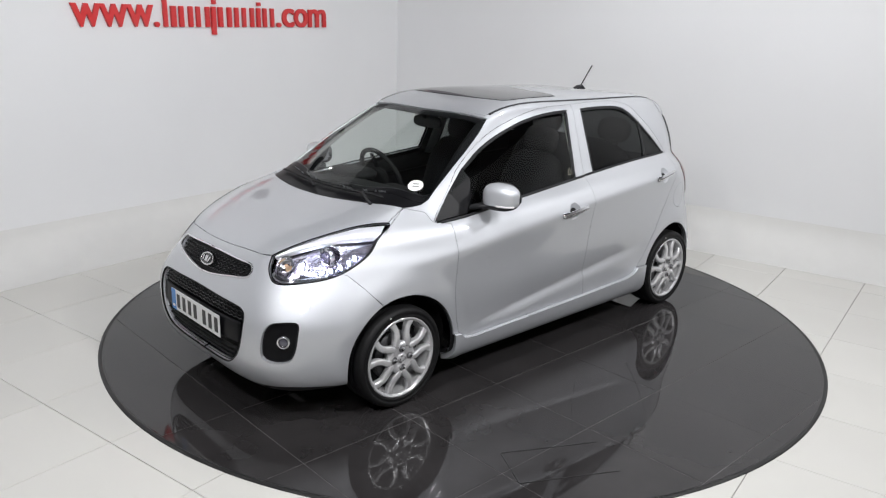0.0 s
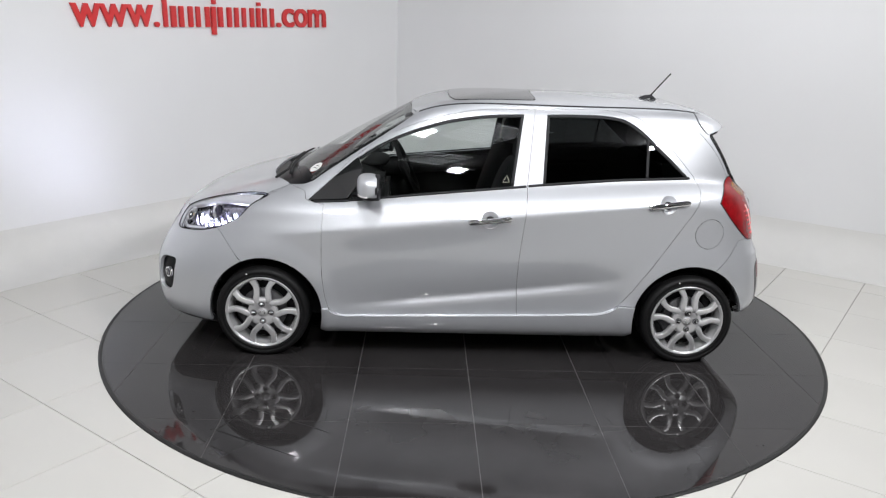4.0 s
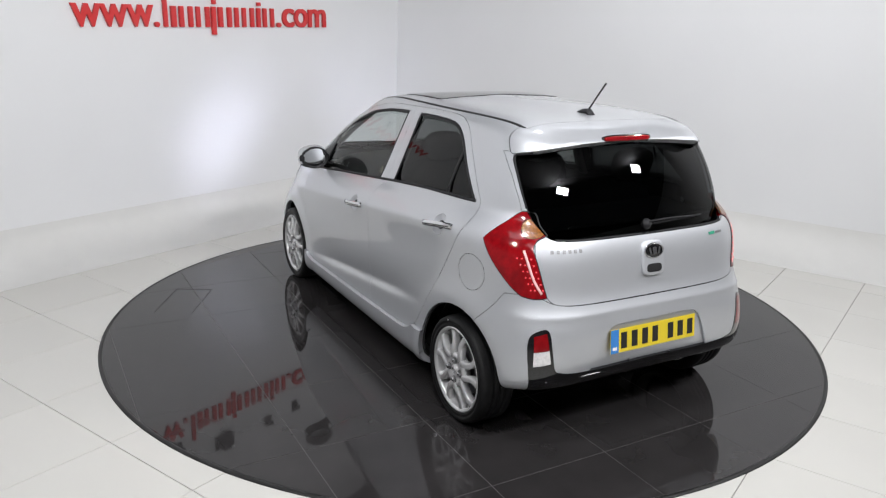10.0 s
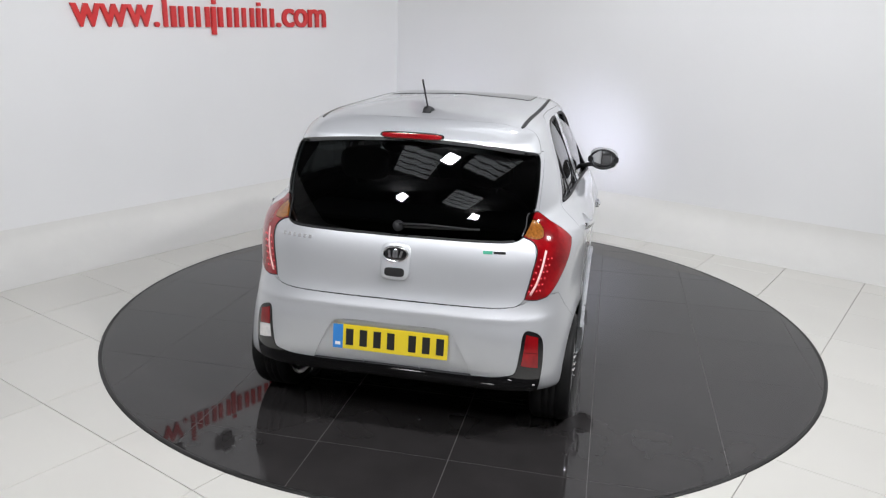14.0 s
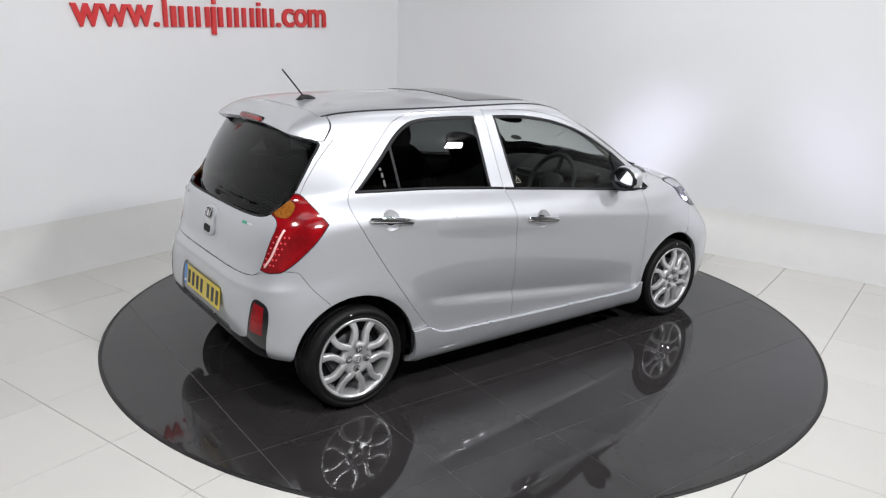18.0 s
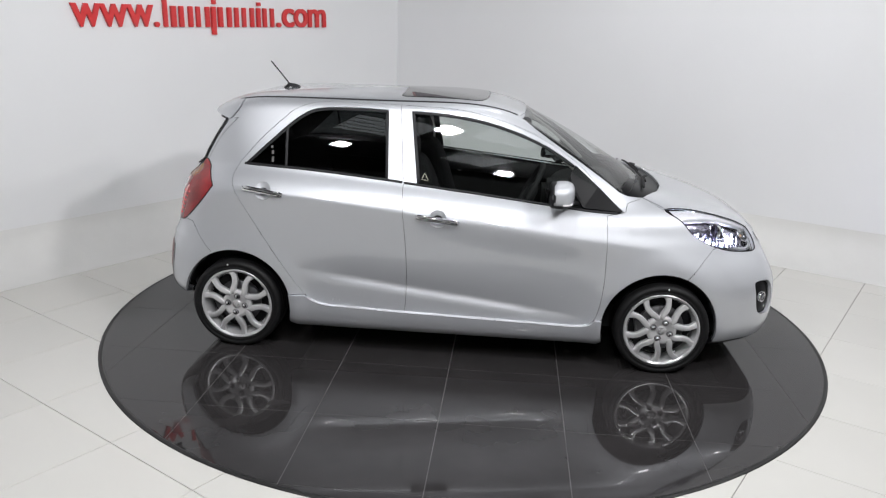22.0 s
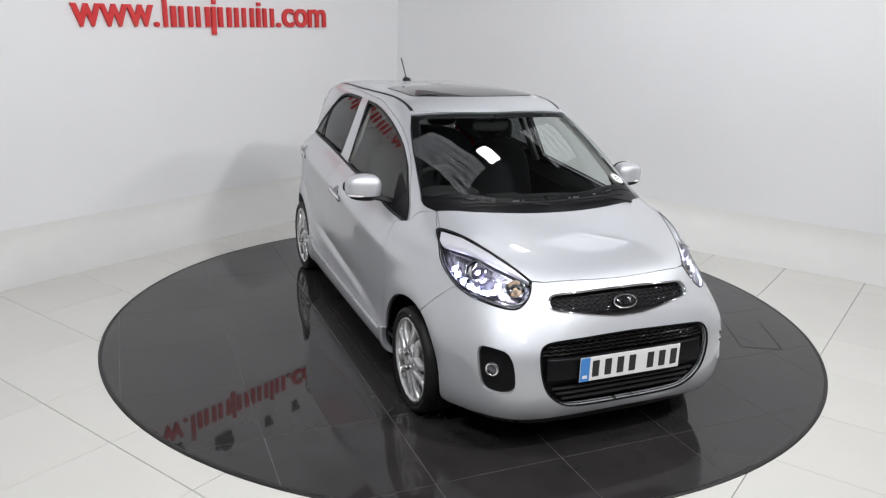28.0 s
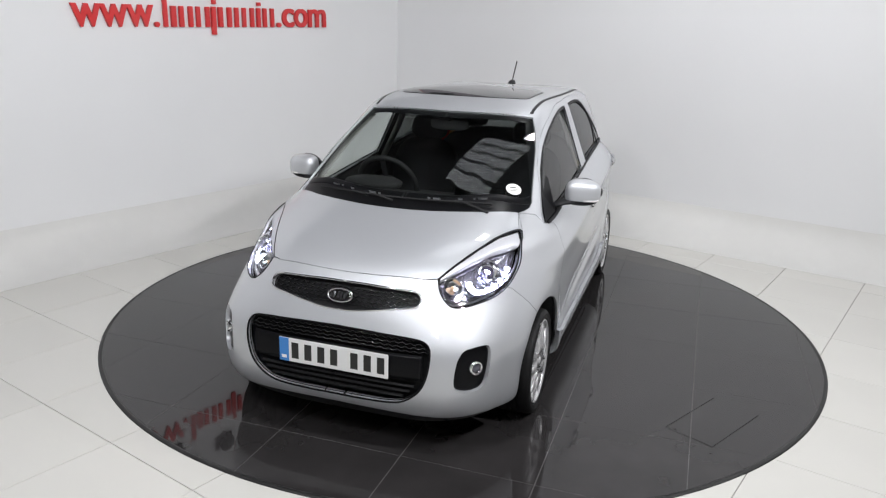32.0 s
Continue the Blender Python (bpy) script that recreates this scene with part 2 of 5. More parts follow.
# floor: white tiles in the part that shows, one sheet of the same tile beyond
PITCH, U_FIRST, V_FIRST = 0.583, -0.27 - 5 * 0.583, -2.35 - 4 * 0.583
floor = slab("floor", WALL_U, FAR_U, FAR_V, WALL_V, -0.10, -0.0135, M_GROUT, label="white tiled studio floor with thin grey joints", category="floor")
TILE_COLS, TILE_ROWS = 14, 13
tile_mesh = bpy.data.meshes.new("tile")
bm = box(PITCH - 0.0035, PITCH - 0.0035, 0.012, 0.0012, segments=1)
bm.to_mesh(tile_mesh)
bm.free()
tile_mesh.materials.append(M_TILE)
rng = random.Random(4)
for i in range(TILE_COLS):
    for j in range(TILE_ROWS):
        cu, cv = U_FIRST + (i + 0.5) * PITCH, V_FIRST + (j + 0.5) * PITCH
        if math.hypot(cu, cv) < 1.75 or cu < WALL_U or cv > WALL_V:
            continue
        tile = new("tile", tile_mesh)
        tile.parent = floor
        tile.matrix_basis = Matrix.Translation((cu, cv, -0.012 + rng.uniform(-0.0004, 0.0004)))
u_end, v_start = U_FIRST + TILE_COLS * PITCH, V_FIRST
for name, u0, u1, v0, v1 in (("floor_east", u_end, FAR_U, v_start, WALL_V), ("floor_south", WALL_U, FAR_U, FAR_V, v_start)):
    slab(name, u0, u1, v0, v1, -0.0135, -0.006, M_TILE, label="white tiled hall floor", category="floor")

# slatted translucent rooflights let daylight through the dark ceiling
for cu, cv in ((0.0, 0.15), (1.95, -2.15), (0.65, -2.9), (2.3, -3.7), (0.55, 2.35)):
    light = tagged(part("rooflight", join(box(0.92, 0.03, 0.04, m=Matrix.Translation((0, 0.445, 0))), box(0.92, 0.03, 0.04, m=Matrix.Translation((0, -0.445, 0))), box(0.03, 0.86, 0.04, m=Matrix.Translation((0.445, 0, 0))), box(0.03, 0.86, 0.04, m=Matrix.Translation((-0.445, 0, 0)))), M_PLASTIC, None, m=Matrix.Translation(room(cu, cv, WALL_TOP - 0.02)) @ Matrix.Rotation(radians(ROOM_TURN), 4, "Z")), "square rooflight with corrugated translucent strips", "rooflight", "rooflights")
    for k in range(5):
        n, y0, y1 = 24, -0.42 + 0.172 * k, -0.42 + 0.172 * k + 0.135
        verts = [(-0.42 + 0.84 * a / n, y + 0.014 * math.sin(a * 0.55 + k), 0.008 * math.sin(a * 1.1)) for y in (y0, y1) for a in range(n + 1)]
        mesh_ob("translucent_strip", verts, [(a, a + 1, n + 2 + a, n + 1 + a) for a in range(n)], M_ROOFLIGHT, light, smooth=True)
for m in LAMP_POSES:
    fitting = tagged(part("ceiling_light", box(0.31, 0.31, 0.05, 0.008, m=Matrix.Translation((0, 0, 0.031))), M_PLASTIC, None, m=m), "square black flood panel hung from the ceiling, switched on", "ceiling light", "ceiling lights")
    top = m.inverted() @ Vector((m.translation.x, m.translation.y, WALL_TOP))
    part("hanger", sweep([Vector((0, 0, 0.05)), top], 0.02), M_PLASTIC, fitting)

# turntable: a dark drum with black gloss tiles, laid square to the car
turntable = tagged(part("turntable", lathe([(0, -0.0012), (2.185, -0.0012), (2.200, -0.0012), (2.208, -0.0045), (2.208, -0.013), (0, -0.013)], 128, "Z"), M_JOINT, None), "round car turntable laid with black gloss tiles, flush with the floor", "turntable")
part("edge_trim", lathe([(2.190, -0.004), (2.192, 0.0005), (2.206, 0.0005), (2.212, -0.004), (2.212, -0.012)], 160, "Z"), M_RIM, turntable, "thin black rubber edge", smooth=True)
RADIUS = 2.189
ring = [(RADIUS * math.cos(2 * math.pi * k / 160), RADIUS * math.sin(2 * math.pi * k / 160)) for k in range(160)]
for i in range(-4, 4):
    for j in range(-4, 5):
        x0, x1, y0, y1 = i * 0.6 + 0.0018, i * 0.6 + 0.5982, j * 0.6 - 0.2982, j * 0.6 + 0.2982
        poly = [np.array(p) for p in ring]
        for a, b, c in ((1, 0, -x0), (-1, 0, x1), (0, 1, -y0), (0, -1, y1)):
            cut = []
            for k, p in enumerate(poly):
                q = poly[k - 1]
                dp, dq = a * p[0] + b * p[1] + c, a * q[0] + b * q[1] + c
                if dp * dq < 0:
                    cut.append(q + (p - q) * (dq / (dq - dp)))
                if dp >= 0:
                    cut.append(p)
            poly = cut
            if len(poly) < 3:
                break
        if len(poly) < 3:
            continue
        n = len(poly)
        area = abs(sum(poly[k - 1][0] * poly[k][1] - poly[k][0] * poly[k - 1][1] for k in range(n))) / 2
        if area < 0.002:
            continue
        verts = [(p[0], p[1], 0.0) for p in poly] + [(p[0], p[1], -0.005) for p in poly]
        mesh_ob("tile", verts, [tuple(range(n))] + [(k, (k - 1) % n, n + (k - 1) % n, n + k) for k in range(n)], M_BLACK_TILE, turntable)
# a shallow hatch let into one tile
hx = pose(0.94, 1.60, 0.0008, 0, 0, -28)
for w, d, x, y in ((0.46, 0.004, 0, 0.12), (0.46, 0.004, 0, -0.12), (0.004, 0.24, 0.23, 0)):
    part("hatch_seam", box(w, d, 0.0012, m=Matrix.Translation((x, y, 0))), M_RIM, turntable, m=hx)

# a dim panel with a sloping foot, high on the far wall
poly = [(-2.70, 2.22), (-0.86, WALL_TOP - 0.01), (-2.70, WALL_TOP - 0.01)]
n = len(poly)
verts = [room(u, WALL_V - d, z) for d in (0.012, 0.0) for u, z in poly]
high_panel = tagged(mesh_ob("wall_panel", verts, [(0, 1, 2), (5, 4, 3)] + [(k, n + k, n + (k + 1) % n, (k + 1) % n) for k in range(n)], M_MAUVE), "dim mauve-grey panel with a sloping foot, high on the white wall", "wall panel")
for a, b in zip(poly, poly[1:] + poly[:1]):
    part("panel_frame", sweep([room(a[0], WALL_V - 0.016, a[1]), room(b[0], WALL_V - 0.016, b[1])], 0.05, 0.03), M_PINK if a[0] == b[0] else M_MAUVE, high_panel)
tagged(part("loudspeaker", box(0.26, 0.16, 0.20, 0.02), M_DARK, None, m=Matrix.Translation(room(-2.36, WALL_V - 0.096, 2.95)) @ Matrix.Rotation(radians(ROOM_TURN), 4, "Z")), "small dark box fixed to the wall panel", "loudspeaker")

# sign on the wall: red raised letters; the name stands as plain bars
SIGN_TURN = Matrix.Rotation(math.atan2(VVEC.y, VVEC.x), 4, "Z") @ Matrix.Rotation(radians(90), 4, "X")
sign = tagged(new("wall_sign"), "raised red web-address sign fixed to the white wall", "sign")
sign.matrix_basis = Matrix.Translation(room(WALL_U + 0.004, 0, 1.748)) @ SIGN_TURN @ Matrix.Rotation(radians(0.9), 4, "Z")


def lettering(text, v0, v1, height):
    cu = bpy.data.curves.new("text", "FONT")
    cu.body, cu.extrude, cu.bevel_depth, cu.offset = text, 0.012, 0.002, 0.012
    tmp = bpy.data.objects.new("text", cu)
    scene.collection.objects.link(tmp)
    me = bpy.data.meshes.new_from_object(tmp.evaluated_get(bpy.context.evaluated_depsgraph_get()))
    bpy.data.objects.remove(tmp)
    co = np.array([v.co[:] for v in me.vertices])
    lo, hi = co.min(0), co.max(0)
    for v in me.vertices:
        v.co = (v0 + (v.co.x - lo[0]) / (hi[0] - lo[0]) * (v1 - v0), (v.co.y - lo[1]) / (hi[1] - lo[1]) * height, 0.016 + (0.012 if v.co.z > 0 else -0.014))
    me.name = "letter"
    me.materials.clear()
    me.materials.append(M_RED)
    ob = new("letter", me)
    ob.parent = sign
    return ob


X_HEIGHT = 0.168
for t, a, b, h in (("w", -0.862, -0.630, X_HEIGHT), ("w", -0.640, -0.408, X_HEIGHT), ("w", -0.418, -0.186, X_HEIGHT), (".", -0.180, -0.138, 0.040), (".", 1.105, 1.154, 0.042), ("c", 1.178, 1.320, X_HEIGHT), ("o", 1.330, 1.498, X_HEIGHT), ("m", 1.512, 1.744, X_HEIGHT)):
    lettering(t, a, b, h)
for a, b, z0, z1 in ((-0.100, -0.052, 0, 0.262), (-0.030, 0.030, 0, 0.165), (0.048, 0.102, 0, 0.165), (0.138, 0.192, 0, 0.165), (0.214, 0.264, 0, 0.165), (0.308, 0.360, 0, 0.165), (0.368, 0.424, -0.062, 0.168), (0.380, 0.430, 0.186, 0.222), (0.440, 0.498, 0, 0.165), (0.536, 0.592, 0, 0.165), (0.616, 0.668, 0, 0.165), (0.700, 0.750, 0, 0.165), (0.790, 0.842, 0, 0.165), (0.864, 0.917, 0, 0.165), (0.870, 0.922, 0.184, 0.214), (0.938, 0.990, 0, 0.165), (1.026, 1.078, 0, 0.165)):
    part("bar", box(b - a - 0.012, z1 - z0, 0.026, 0.003, m=Matrix.Translation(((a + b) / 2, (z0 + z1) / 2, 0.015))), M_RED, sign)
# small dark fittings higher on the same wall
for v, z, w, h in ((-0.246, 2.02, 0.07, 0.10), (0.26, 2.17, 0.20, 0.14), (0.827, 2.20, 0.07, 0.12), (1.204, 2.18, 0.07, 0.12), (1.636, 2.16, 0.07, 0.12)):
    tagged(part("wall_spotlight", join(box(w, h, 0.02, 0.004), lathe([(0, 0.06), (w * 0.42, 0.06), (w * 0.42, 0.01), (w * 0.3, 0.0)], 20, "Z")), M_PLASTIC, None, m=Matrix.Translation(room(WALL_U + 0.011, v, z)) @ SIGN_TURN), "small black wall fitting, switched off", "wall light", "wall fittings")


# ---------------------------------------------------------------- the car's outer surface
# Rings from the sill to the roof. Each: front end (x, z, squareness, crown), side (half width, z at the front axle, z at the rear axle, x of the widest place), rear end (x, z, squareness, crown)
RINGS = [
    (1.70, 0.115, 4.5, 6, 0.700, 0.150, 0.150, 0.2, -1.610, 0.265, 9, 30),
    (1.79, 0.185, 4.8, 6, 0.776, 0.185, 0.190, 0.2, -1.680, 0.305, 9, 30),
    (1.83, 0.270, 4.8, 6, 0.785, 0.262, 0.285, 0.2, -1.708, 0.360, 8.5, 16),
    (1.84, 0.370, 4.8, 6, 0.784, 0.345, 0.400, 0.2, -1.718, 0.445, 8, 8),
    (1.834, 0.480, 4.8, 6, 0.789, 0.450, 0.560, 0.2, -1.715, 0.550, 7, 6),
    (1.795, 0.600, 3.95, 6, 0.797, 0.580, 0.770, 0.2, -1.690, 0.640, 5.8, 6),
    (1.745, 0.700, 3.2, 6, 0.805, 0.694, 0.943, 0.2, -1.662, 0.730, 5.7, 6),
    (1.675, 0.790, 3.1, 6, 0.793, 0.738, 0.967, 0.2, -1.655, 0.820, 5.7, 6),
    (1.50, 0.865, 3.8, 5, 0.768, 0.805, 0.998, 0.2, -1.640, 0.890, 5.7, 6),
    (1.26, 0.930, 5.4, 6, 0.735, 0.845, 1.030, 0.15, -1.615, 0.945, 5.6, 6),
    (1.04, 0.985, 8.5, 6, 0.705, 0.868, 1.060, 0.1, -1.580, 0.995, 5.4, 6),
    (0.89, 1.065, 8.5, 6, 0.675, 0.960, 1.120, 0.0, -1.545, 1.070, 6.0, 6),
    (0.64, 1.210, 8.5, 6, 0.622, 1.130, 1.230, -0.2, -1.475, 1.190, 7.5, 6),
    (0.40, 1.332, 9, 5, 0.575, 1.292, 1.322, -0.4, -1.405, 1.297, 9, 6),
    (0.30, 1.375, 9, 4, 0.550, 1.371, 1.371, -0.5, -1.365, 1.354, 8.5, 5),
    (0.19, 1.408, 8, 3, 0.515, 1.406, 1.398, -0.5, -1.320, 1.393, 7, 4),
    (0.05, 1.432, 7, 3, 0.440, 1.430, 1.422, -0.5, -1.230, 1.414, 6, 4),
    (-0.15, 1.448, 5, 3, 0.290, 1.445, 1.438, -0.5, -1.020, 1.431, 5, 3),
    (-0.45, 1.454, 4, 3, 0.004, 1.454, 1.450, -0.5, -0.560, 1.452, 4, 3),
]
NV, NF, SPLIT = 190, 280, 140  # rows up the body, columns from the front to the rear, column at the widest place


def pchip(xs, ys, x):
    """Smooth interpolation with no overshoot."""
    xs, ys, x = np.asarray(xs, float), np.asarray(ys, float), np.asarray(x, float)
    h, d = np.diff(xs), np.diff(ys) / np.diff(xs)
    m = np.zeros(len(xs))
    for k in range(1, len(xs) - 1):
        if d[k - 1] * d[k] > 0:
            a, b = 2 * h[k] + h[k - 1], h[k] + 2 * h[k - 1]
            m[k] = (a + b) / (a / d[k - 1] + b / d[k])
    m[0], m[-1] = d[0], d[-1]
    k = np.clip(np.searchsorted(xs, x) - 1, 0, len(xs) - 2)
    t = (x - xs[k]) / h[k]
    return (1 + 2 * t) * (1 - t) ** 2 * ys[k] + t * (1 - t) ** 2 * h[k] * m[k] + t * t * (3 - 2 * t) * ys[k + 1] + t * t * (t - 1) * h[k] * m[k + 1]


def smooth_curve(xs, ys, x):
    """Catmull-Rom through the keys: softer than pchip."""
    xs, ys, x = np.asarray(xs, float), np.asarray(ys, float), np.asarray(x, float)
    m = np.gradient(ys, xs)
    h = np.diff(xs)
    k = np.clip(np.searchsorted(xs, x) - 1, 0, len(xs) - 2)
    t = (x - xs[k]) / h[k]
    return (1 + 2 * t) * (1 - t) ** 2 * ys[k] + t * (1 - t) ** 2 * h[k] * m[k] + t * t * (3 - 2 * t) * ys[k + 1] + t * t * (t - 1) * h[k] * m[k + 1]


def bump_at(d, width):
    """1 at d = 0, smoothly to 0 at |d| = width."""
    t = np.clip(np.abs(d) / width, 0, 1)
    return (1 - t * t) ** 2


def body_grid():
    keys = np.array(RINGS)
    mid_z = (keys[:, 5] + keys[:, 6]) / 2
    steps = np.hypot(np.diff(keys[:, 0]), np.diff(keys[:, 1])) + np.hypot(np.diff(keys[:, 4]), np.diff(mid_z)) + np.hypot(np.diff(keys[:, 8]), np.diff(keys[:, 9]))
    v = np.concatenate([[0], np.cumsum(steps)])
    rows = np.linspace(0, v[-1], NV)
    p = [pchip(v, keys[:, c], rows) for c in range(12)]
    grid = np.zeros((NV, NF + 1, 3))
    tt = np.linspace(0, math.pi / 2, 1200)
    for j in range(NV):
        xf, zf, nf, cf, w, zsf, zsr, xm, xr, zr, nr, cr = [q[j] for q in p]
        for end, z0, n, crown, cols in ((xf, zf, nf, cf, range(0, SPLIT)), (xr, zr, nr, cr, range(NF, SPLIT - 1, -1))):
            x = xm + (end - xm) * np.cos(tt) ** (2 / n)
            y = w * np.sin(tt) ** (2 / n)
            s = np.concatenate([[0], np.cumsum(np.hypot(np.diff(x), np.diff(y)))])
            want = np.linspace(0, s[-1], len(cols) if end == xr else len(cols) + 1)[: len(cols)]
            px, py = np.interp(want, s, x), np.interp(want, s, y)
            side = zsf + (zsr - zsf) * np.clip((1.2 - px) / 2.4, -0.15, 1.15)
            g = (py / w) ** crown
            for c, a, b, z in zip(cols, px, py, z0 + (side - z0) * g):
                grid[j, c] = a, b, z
    # soften the steps from ring to ring
    for _ in range(14):
        grid[1:-1] = (grid[:-2] + 2 * grid[1:-1] + grid[2:]) / 4
    for _ in range(6):
        grid[:, 1:-1] = (grid[:, :-2] + 2 * grid[:, 1:-1] + grid[:, 2:]) / 4
    x, y, z = grid[..., 0], grid[..., 1], grid[..., 2]
    flank = np.clip((y - 0.60) / 0.1, 0, 1)
    # wheel arches swell out
    for ax in (1.147, -1.238):
        r = np.hypot(x - ax, z - 0.275)
        y += 0.009 * bump_at(r - 0.33, 0.11) * flank * (z > 0.1)
    # shoulder crease, and the scallop low on the doors
    crease = z - (0.820 - 0.104 * x)
    y += 0.0110 * np.where(crease > 0, np.clip(1 - crease / 0.20, 0, 1) ** 1.3, np.clip(1 + crease / 0.16, 0, 1) ** 2) * flank * np.clip((x + 1.45) / 0.2, 0, 1) * np.clip((1.30 - x) / 0.45, 0, 1)
    # shelf along the top of the rear bumper
    d = z - 0.628
    x -= 0.010 * np.where(d > 0, np.exp(-np.abs(d) / 0.035), np.exp(-np.abs(d) / 0.022)) * np.clip((-1.48 - x) / 0.12, 0, 1)
    d = z - (0.392 - 0.115 * x)
    dent = np.where(d > 0, np.clip(1 - d / 0.17, 0, 1) ** 2, np.clip(1 + d / 0.05, 0, 1) ** 2)
    y -= 0.016 * dent * flank * np.clip((x + 0.90) / 0.35, 0, 1) * np.clip((0.72 - x) / 0.4, 0, 1)
    return grid


GRID = body_grid()


def normal_grid(g):
    dc, dr = np.gradient(g, axis=1), np.gradient(g, axis=0)
    n = np.cross(dc, dr)
    n[:, 0, 1] = 0
    n[:, -1, 1] = 0
    return n / np.maximum(np.linalg.norm(n, axis=2, keepdims=True), 1e-9)


NORMALS = normal_grid(GRID)


def on_grid(grid, c, r):
    """Bilinear value of a grid at columns c and rows r."""
    c, r = np.clip(c, 0, NF), np.clip(r, 0, NV - 1)
    i, j = np.minimum(c.astype(int), NF - 1), np.minimum(r.astype(int), NV - 2)
    a, b = (c - i)[..., None], (r - j)[..., None]
    return (1 - a) * (1 - b) * grid[j, i] + a * (1 - b) * grid[j, i + 1] + (1 - a) * b * grid[j + 1, i] + a * b * grid[j + 1, i + 1]


VIEW_AXES = {"S": (0, 2), "F": (1, 2), "R": (1, 2), "T": (0, 1)}
VIEW_MASK = {
    "S": NORMALS[..., 1] > 0.25,
    "F": (NORMALS[..., 0] > 0.12) & (GRID[..., 0] > 0),
    "R": (NORMALS[..., 0] < -0.12) & (GRID[..., 0] < -0.5),
    "T": NORMALS[..., 2] > 0.12,
}


def spot(view, a, b, guess=None):
    """Column and row of the place that shows at (a, b) from the side (x, z), the front or rear (y, z) or the top (x, y); D: as given."""
    if view == "D":
        return np.array([a, b], float)
    axes = list(VIEW_AXES[view])
    want = np.array([a, b])
    for start in ([guess] if guess is not None else []) + [None]:
        if start is None:
            d = ((GRID[..., axes] - want) ** 2).sum(2) + np.where(VIEW_MASK[view], 0, 9)
            r, c = np.unravel_index(d.argmin(), d.shape)
            start = (c, r)
        at = np.array(start, float)
        for _ in range(10):
            p = on_grid(GRID, at[0], at[1])[axes]
            if np.abs(want - p).max() < 2e-5:
                return at
            jac = np.stack([on_grid(GRID, at[0] + 0.25, at[1])[axes] - on_grid(GRID, at[0] - 0.25, at[1])[axes], on_grid(GRID, at[0], at[1] + 0.25)[axes] - on_grid(GRID, at[0], at[1] - 0.25)[axes]], 1) * 2
            if abs(np.linalg.det(jac)) < 1e-10:
                break
            at += np.clip(np.linalg.solve(jac, want - p), -2.5, 2.5)
    return at


def outline(view, points, closed=True, step=0.014):
    """A smooth path on the body, in columns and rows. A point: (a, b), (a, b, 'c') for a sharp corner, or with its own view first."""
    own, raw, sharp = [], [], []
    for p in points:
        v, p = (p[0], p[1:]) if isinstance(p[0], str) else (view, p)
        own.append(v)
        raw.append(np.array(p[:2], float))
        sharp.append(len(p) > 2)
    n, out, last = len(raw), [], None
    spots = []
    for v, p in zip(own, raw):
        last = spot(v, *p, last)
        spots.append(last)
    for k in range(n if closed else n - 1):
        k1, k2, k0, k3 = k, (k + 1) % n, (k - 1) % n, (k + 2) % n
        start, end = sharp[k1] or (not closed and k == 0), sharp[k2] or (not closed and k == n - 2)
        flat = own[k1] == own[k2] and own[k1] != "D"  # both in one view: bend the path there
        pts = raw if flat else spots
        p1, p2 = pts[k1], pts[k2]
        p0 = p1 if start or (flat and own[k0] != own[k1]) else pts[k0]
        p3 = p2 if end or (flat and own[k3] != own[k2]) else pts[k3]
        size = np.linalg.norm(p2 - p1)
        m1 = (p2 - p0) / max(size + np.linalg.norm(p1 - p0), 1e-9) * size
        m2 = (p3 - p1) / max(np.linalg.norm(p3 - p2) + size, 1e-9) * size
        if start and end:
            m1 = m2 = p2 - p1
        count = max(2, math.ceil(size / step)) if flat else max(2, math.ceil(size / 1.5))
        at = spots[k1]
        for t in np.arange(count) / count:
            q = (1 + 2 * t) * (1 - t) ** 2 * p1 + t * (1 - t) ** 2 * m1 + t * t * (3 - 2 * t) * p2 + t * t * (t - 1) * m2
            at = spot(own[k1], q[0], q[1], at) if flat else q
            out.append(at)
    if not closed:
        out.append(spots[-1])
    return np.array(out)


def circle(view, a, b, radius, count=40):
    return outline(view, [(a + radius * math.cos(2 * math.pi * k / count), b + radius * math.sin(2 * math.pi * k / count)) for k in range(count)])


def inside(poly, c, r):
    c, r = np.asarray(c), np.asarray(r)
    hit = np.zeros(c.shape, bool)
    for (x0, y0), (x1, y1) in zip(poly, np.roll(poly, -1, axis=0)):
        if y0 != y1:
            hit ^= ((y0 > r) != (y1 > r)) & (c < (x1 - x0) * (r - y0) / (y1 - y0) + x0)
    return hit


def split_convex(poly, p, q):
    """Cuts a convex polygon by the line through p and q, if the stretch from p to q meets it."""
    d = q - p
    n = np.array([-d[1], d[0]])
    size = np.hypot(*n)
    if size < 1e-9:
        return [poly]
    dist = [(v - p) @ n / size for v in poly]
    if max(dist) < 1e-4 or min(dist) > -1e-4:
        return [poly]
    left, right, cut = [], [], []
    for k, v in enumerate(poly):
        w, a, b = poly[(k + 1) % len(poly)], dist[k], dist[(k + 1) % len(poly)]
        if a >= -1e-4:
            left.append(v)
        if a <= 1e-4:
            right.append(v)
        if (a > 1e-4 and b < -1e-4) or (a < -1e-4 and b > 1e-4):
            x = v + (w - v) * (a / (a - b))
            left.append(x)
            right.append(x)
            cut.append(x)
        elif abs(a) <= 1e-4:
            cut.append(v)
    s = sorted((x - p) @ d / size**2 for x in cut)
    if len(s) < 2 or s[0] > 1 + 1e-6 or s[-1] < -1e-6:
        return [poly]
    return [left, right]


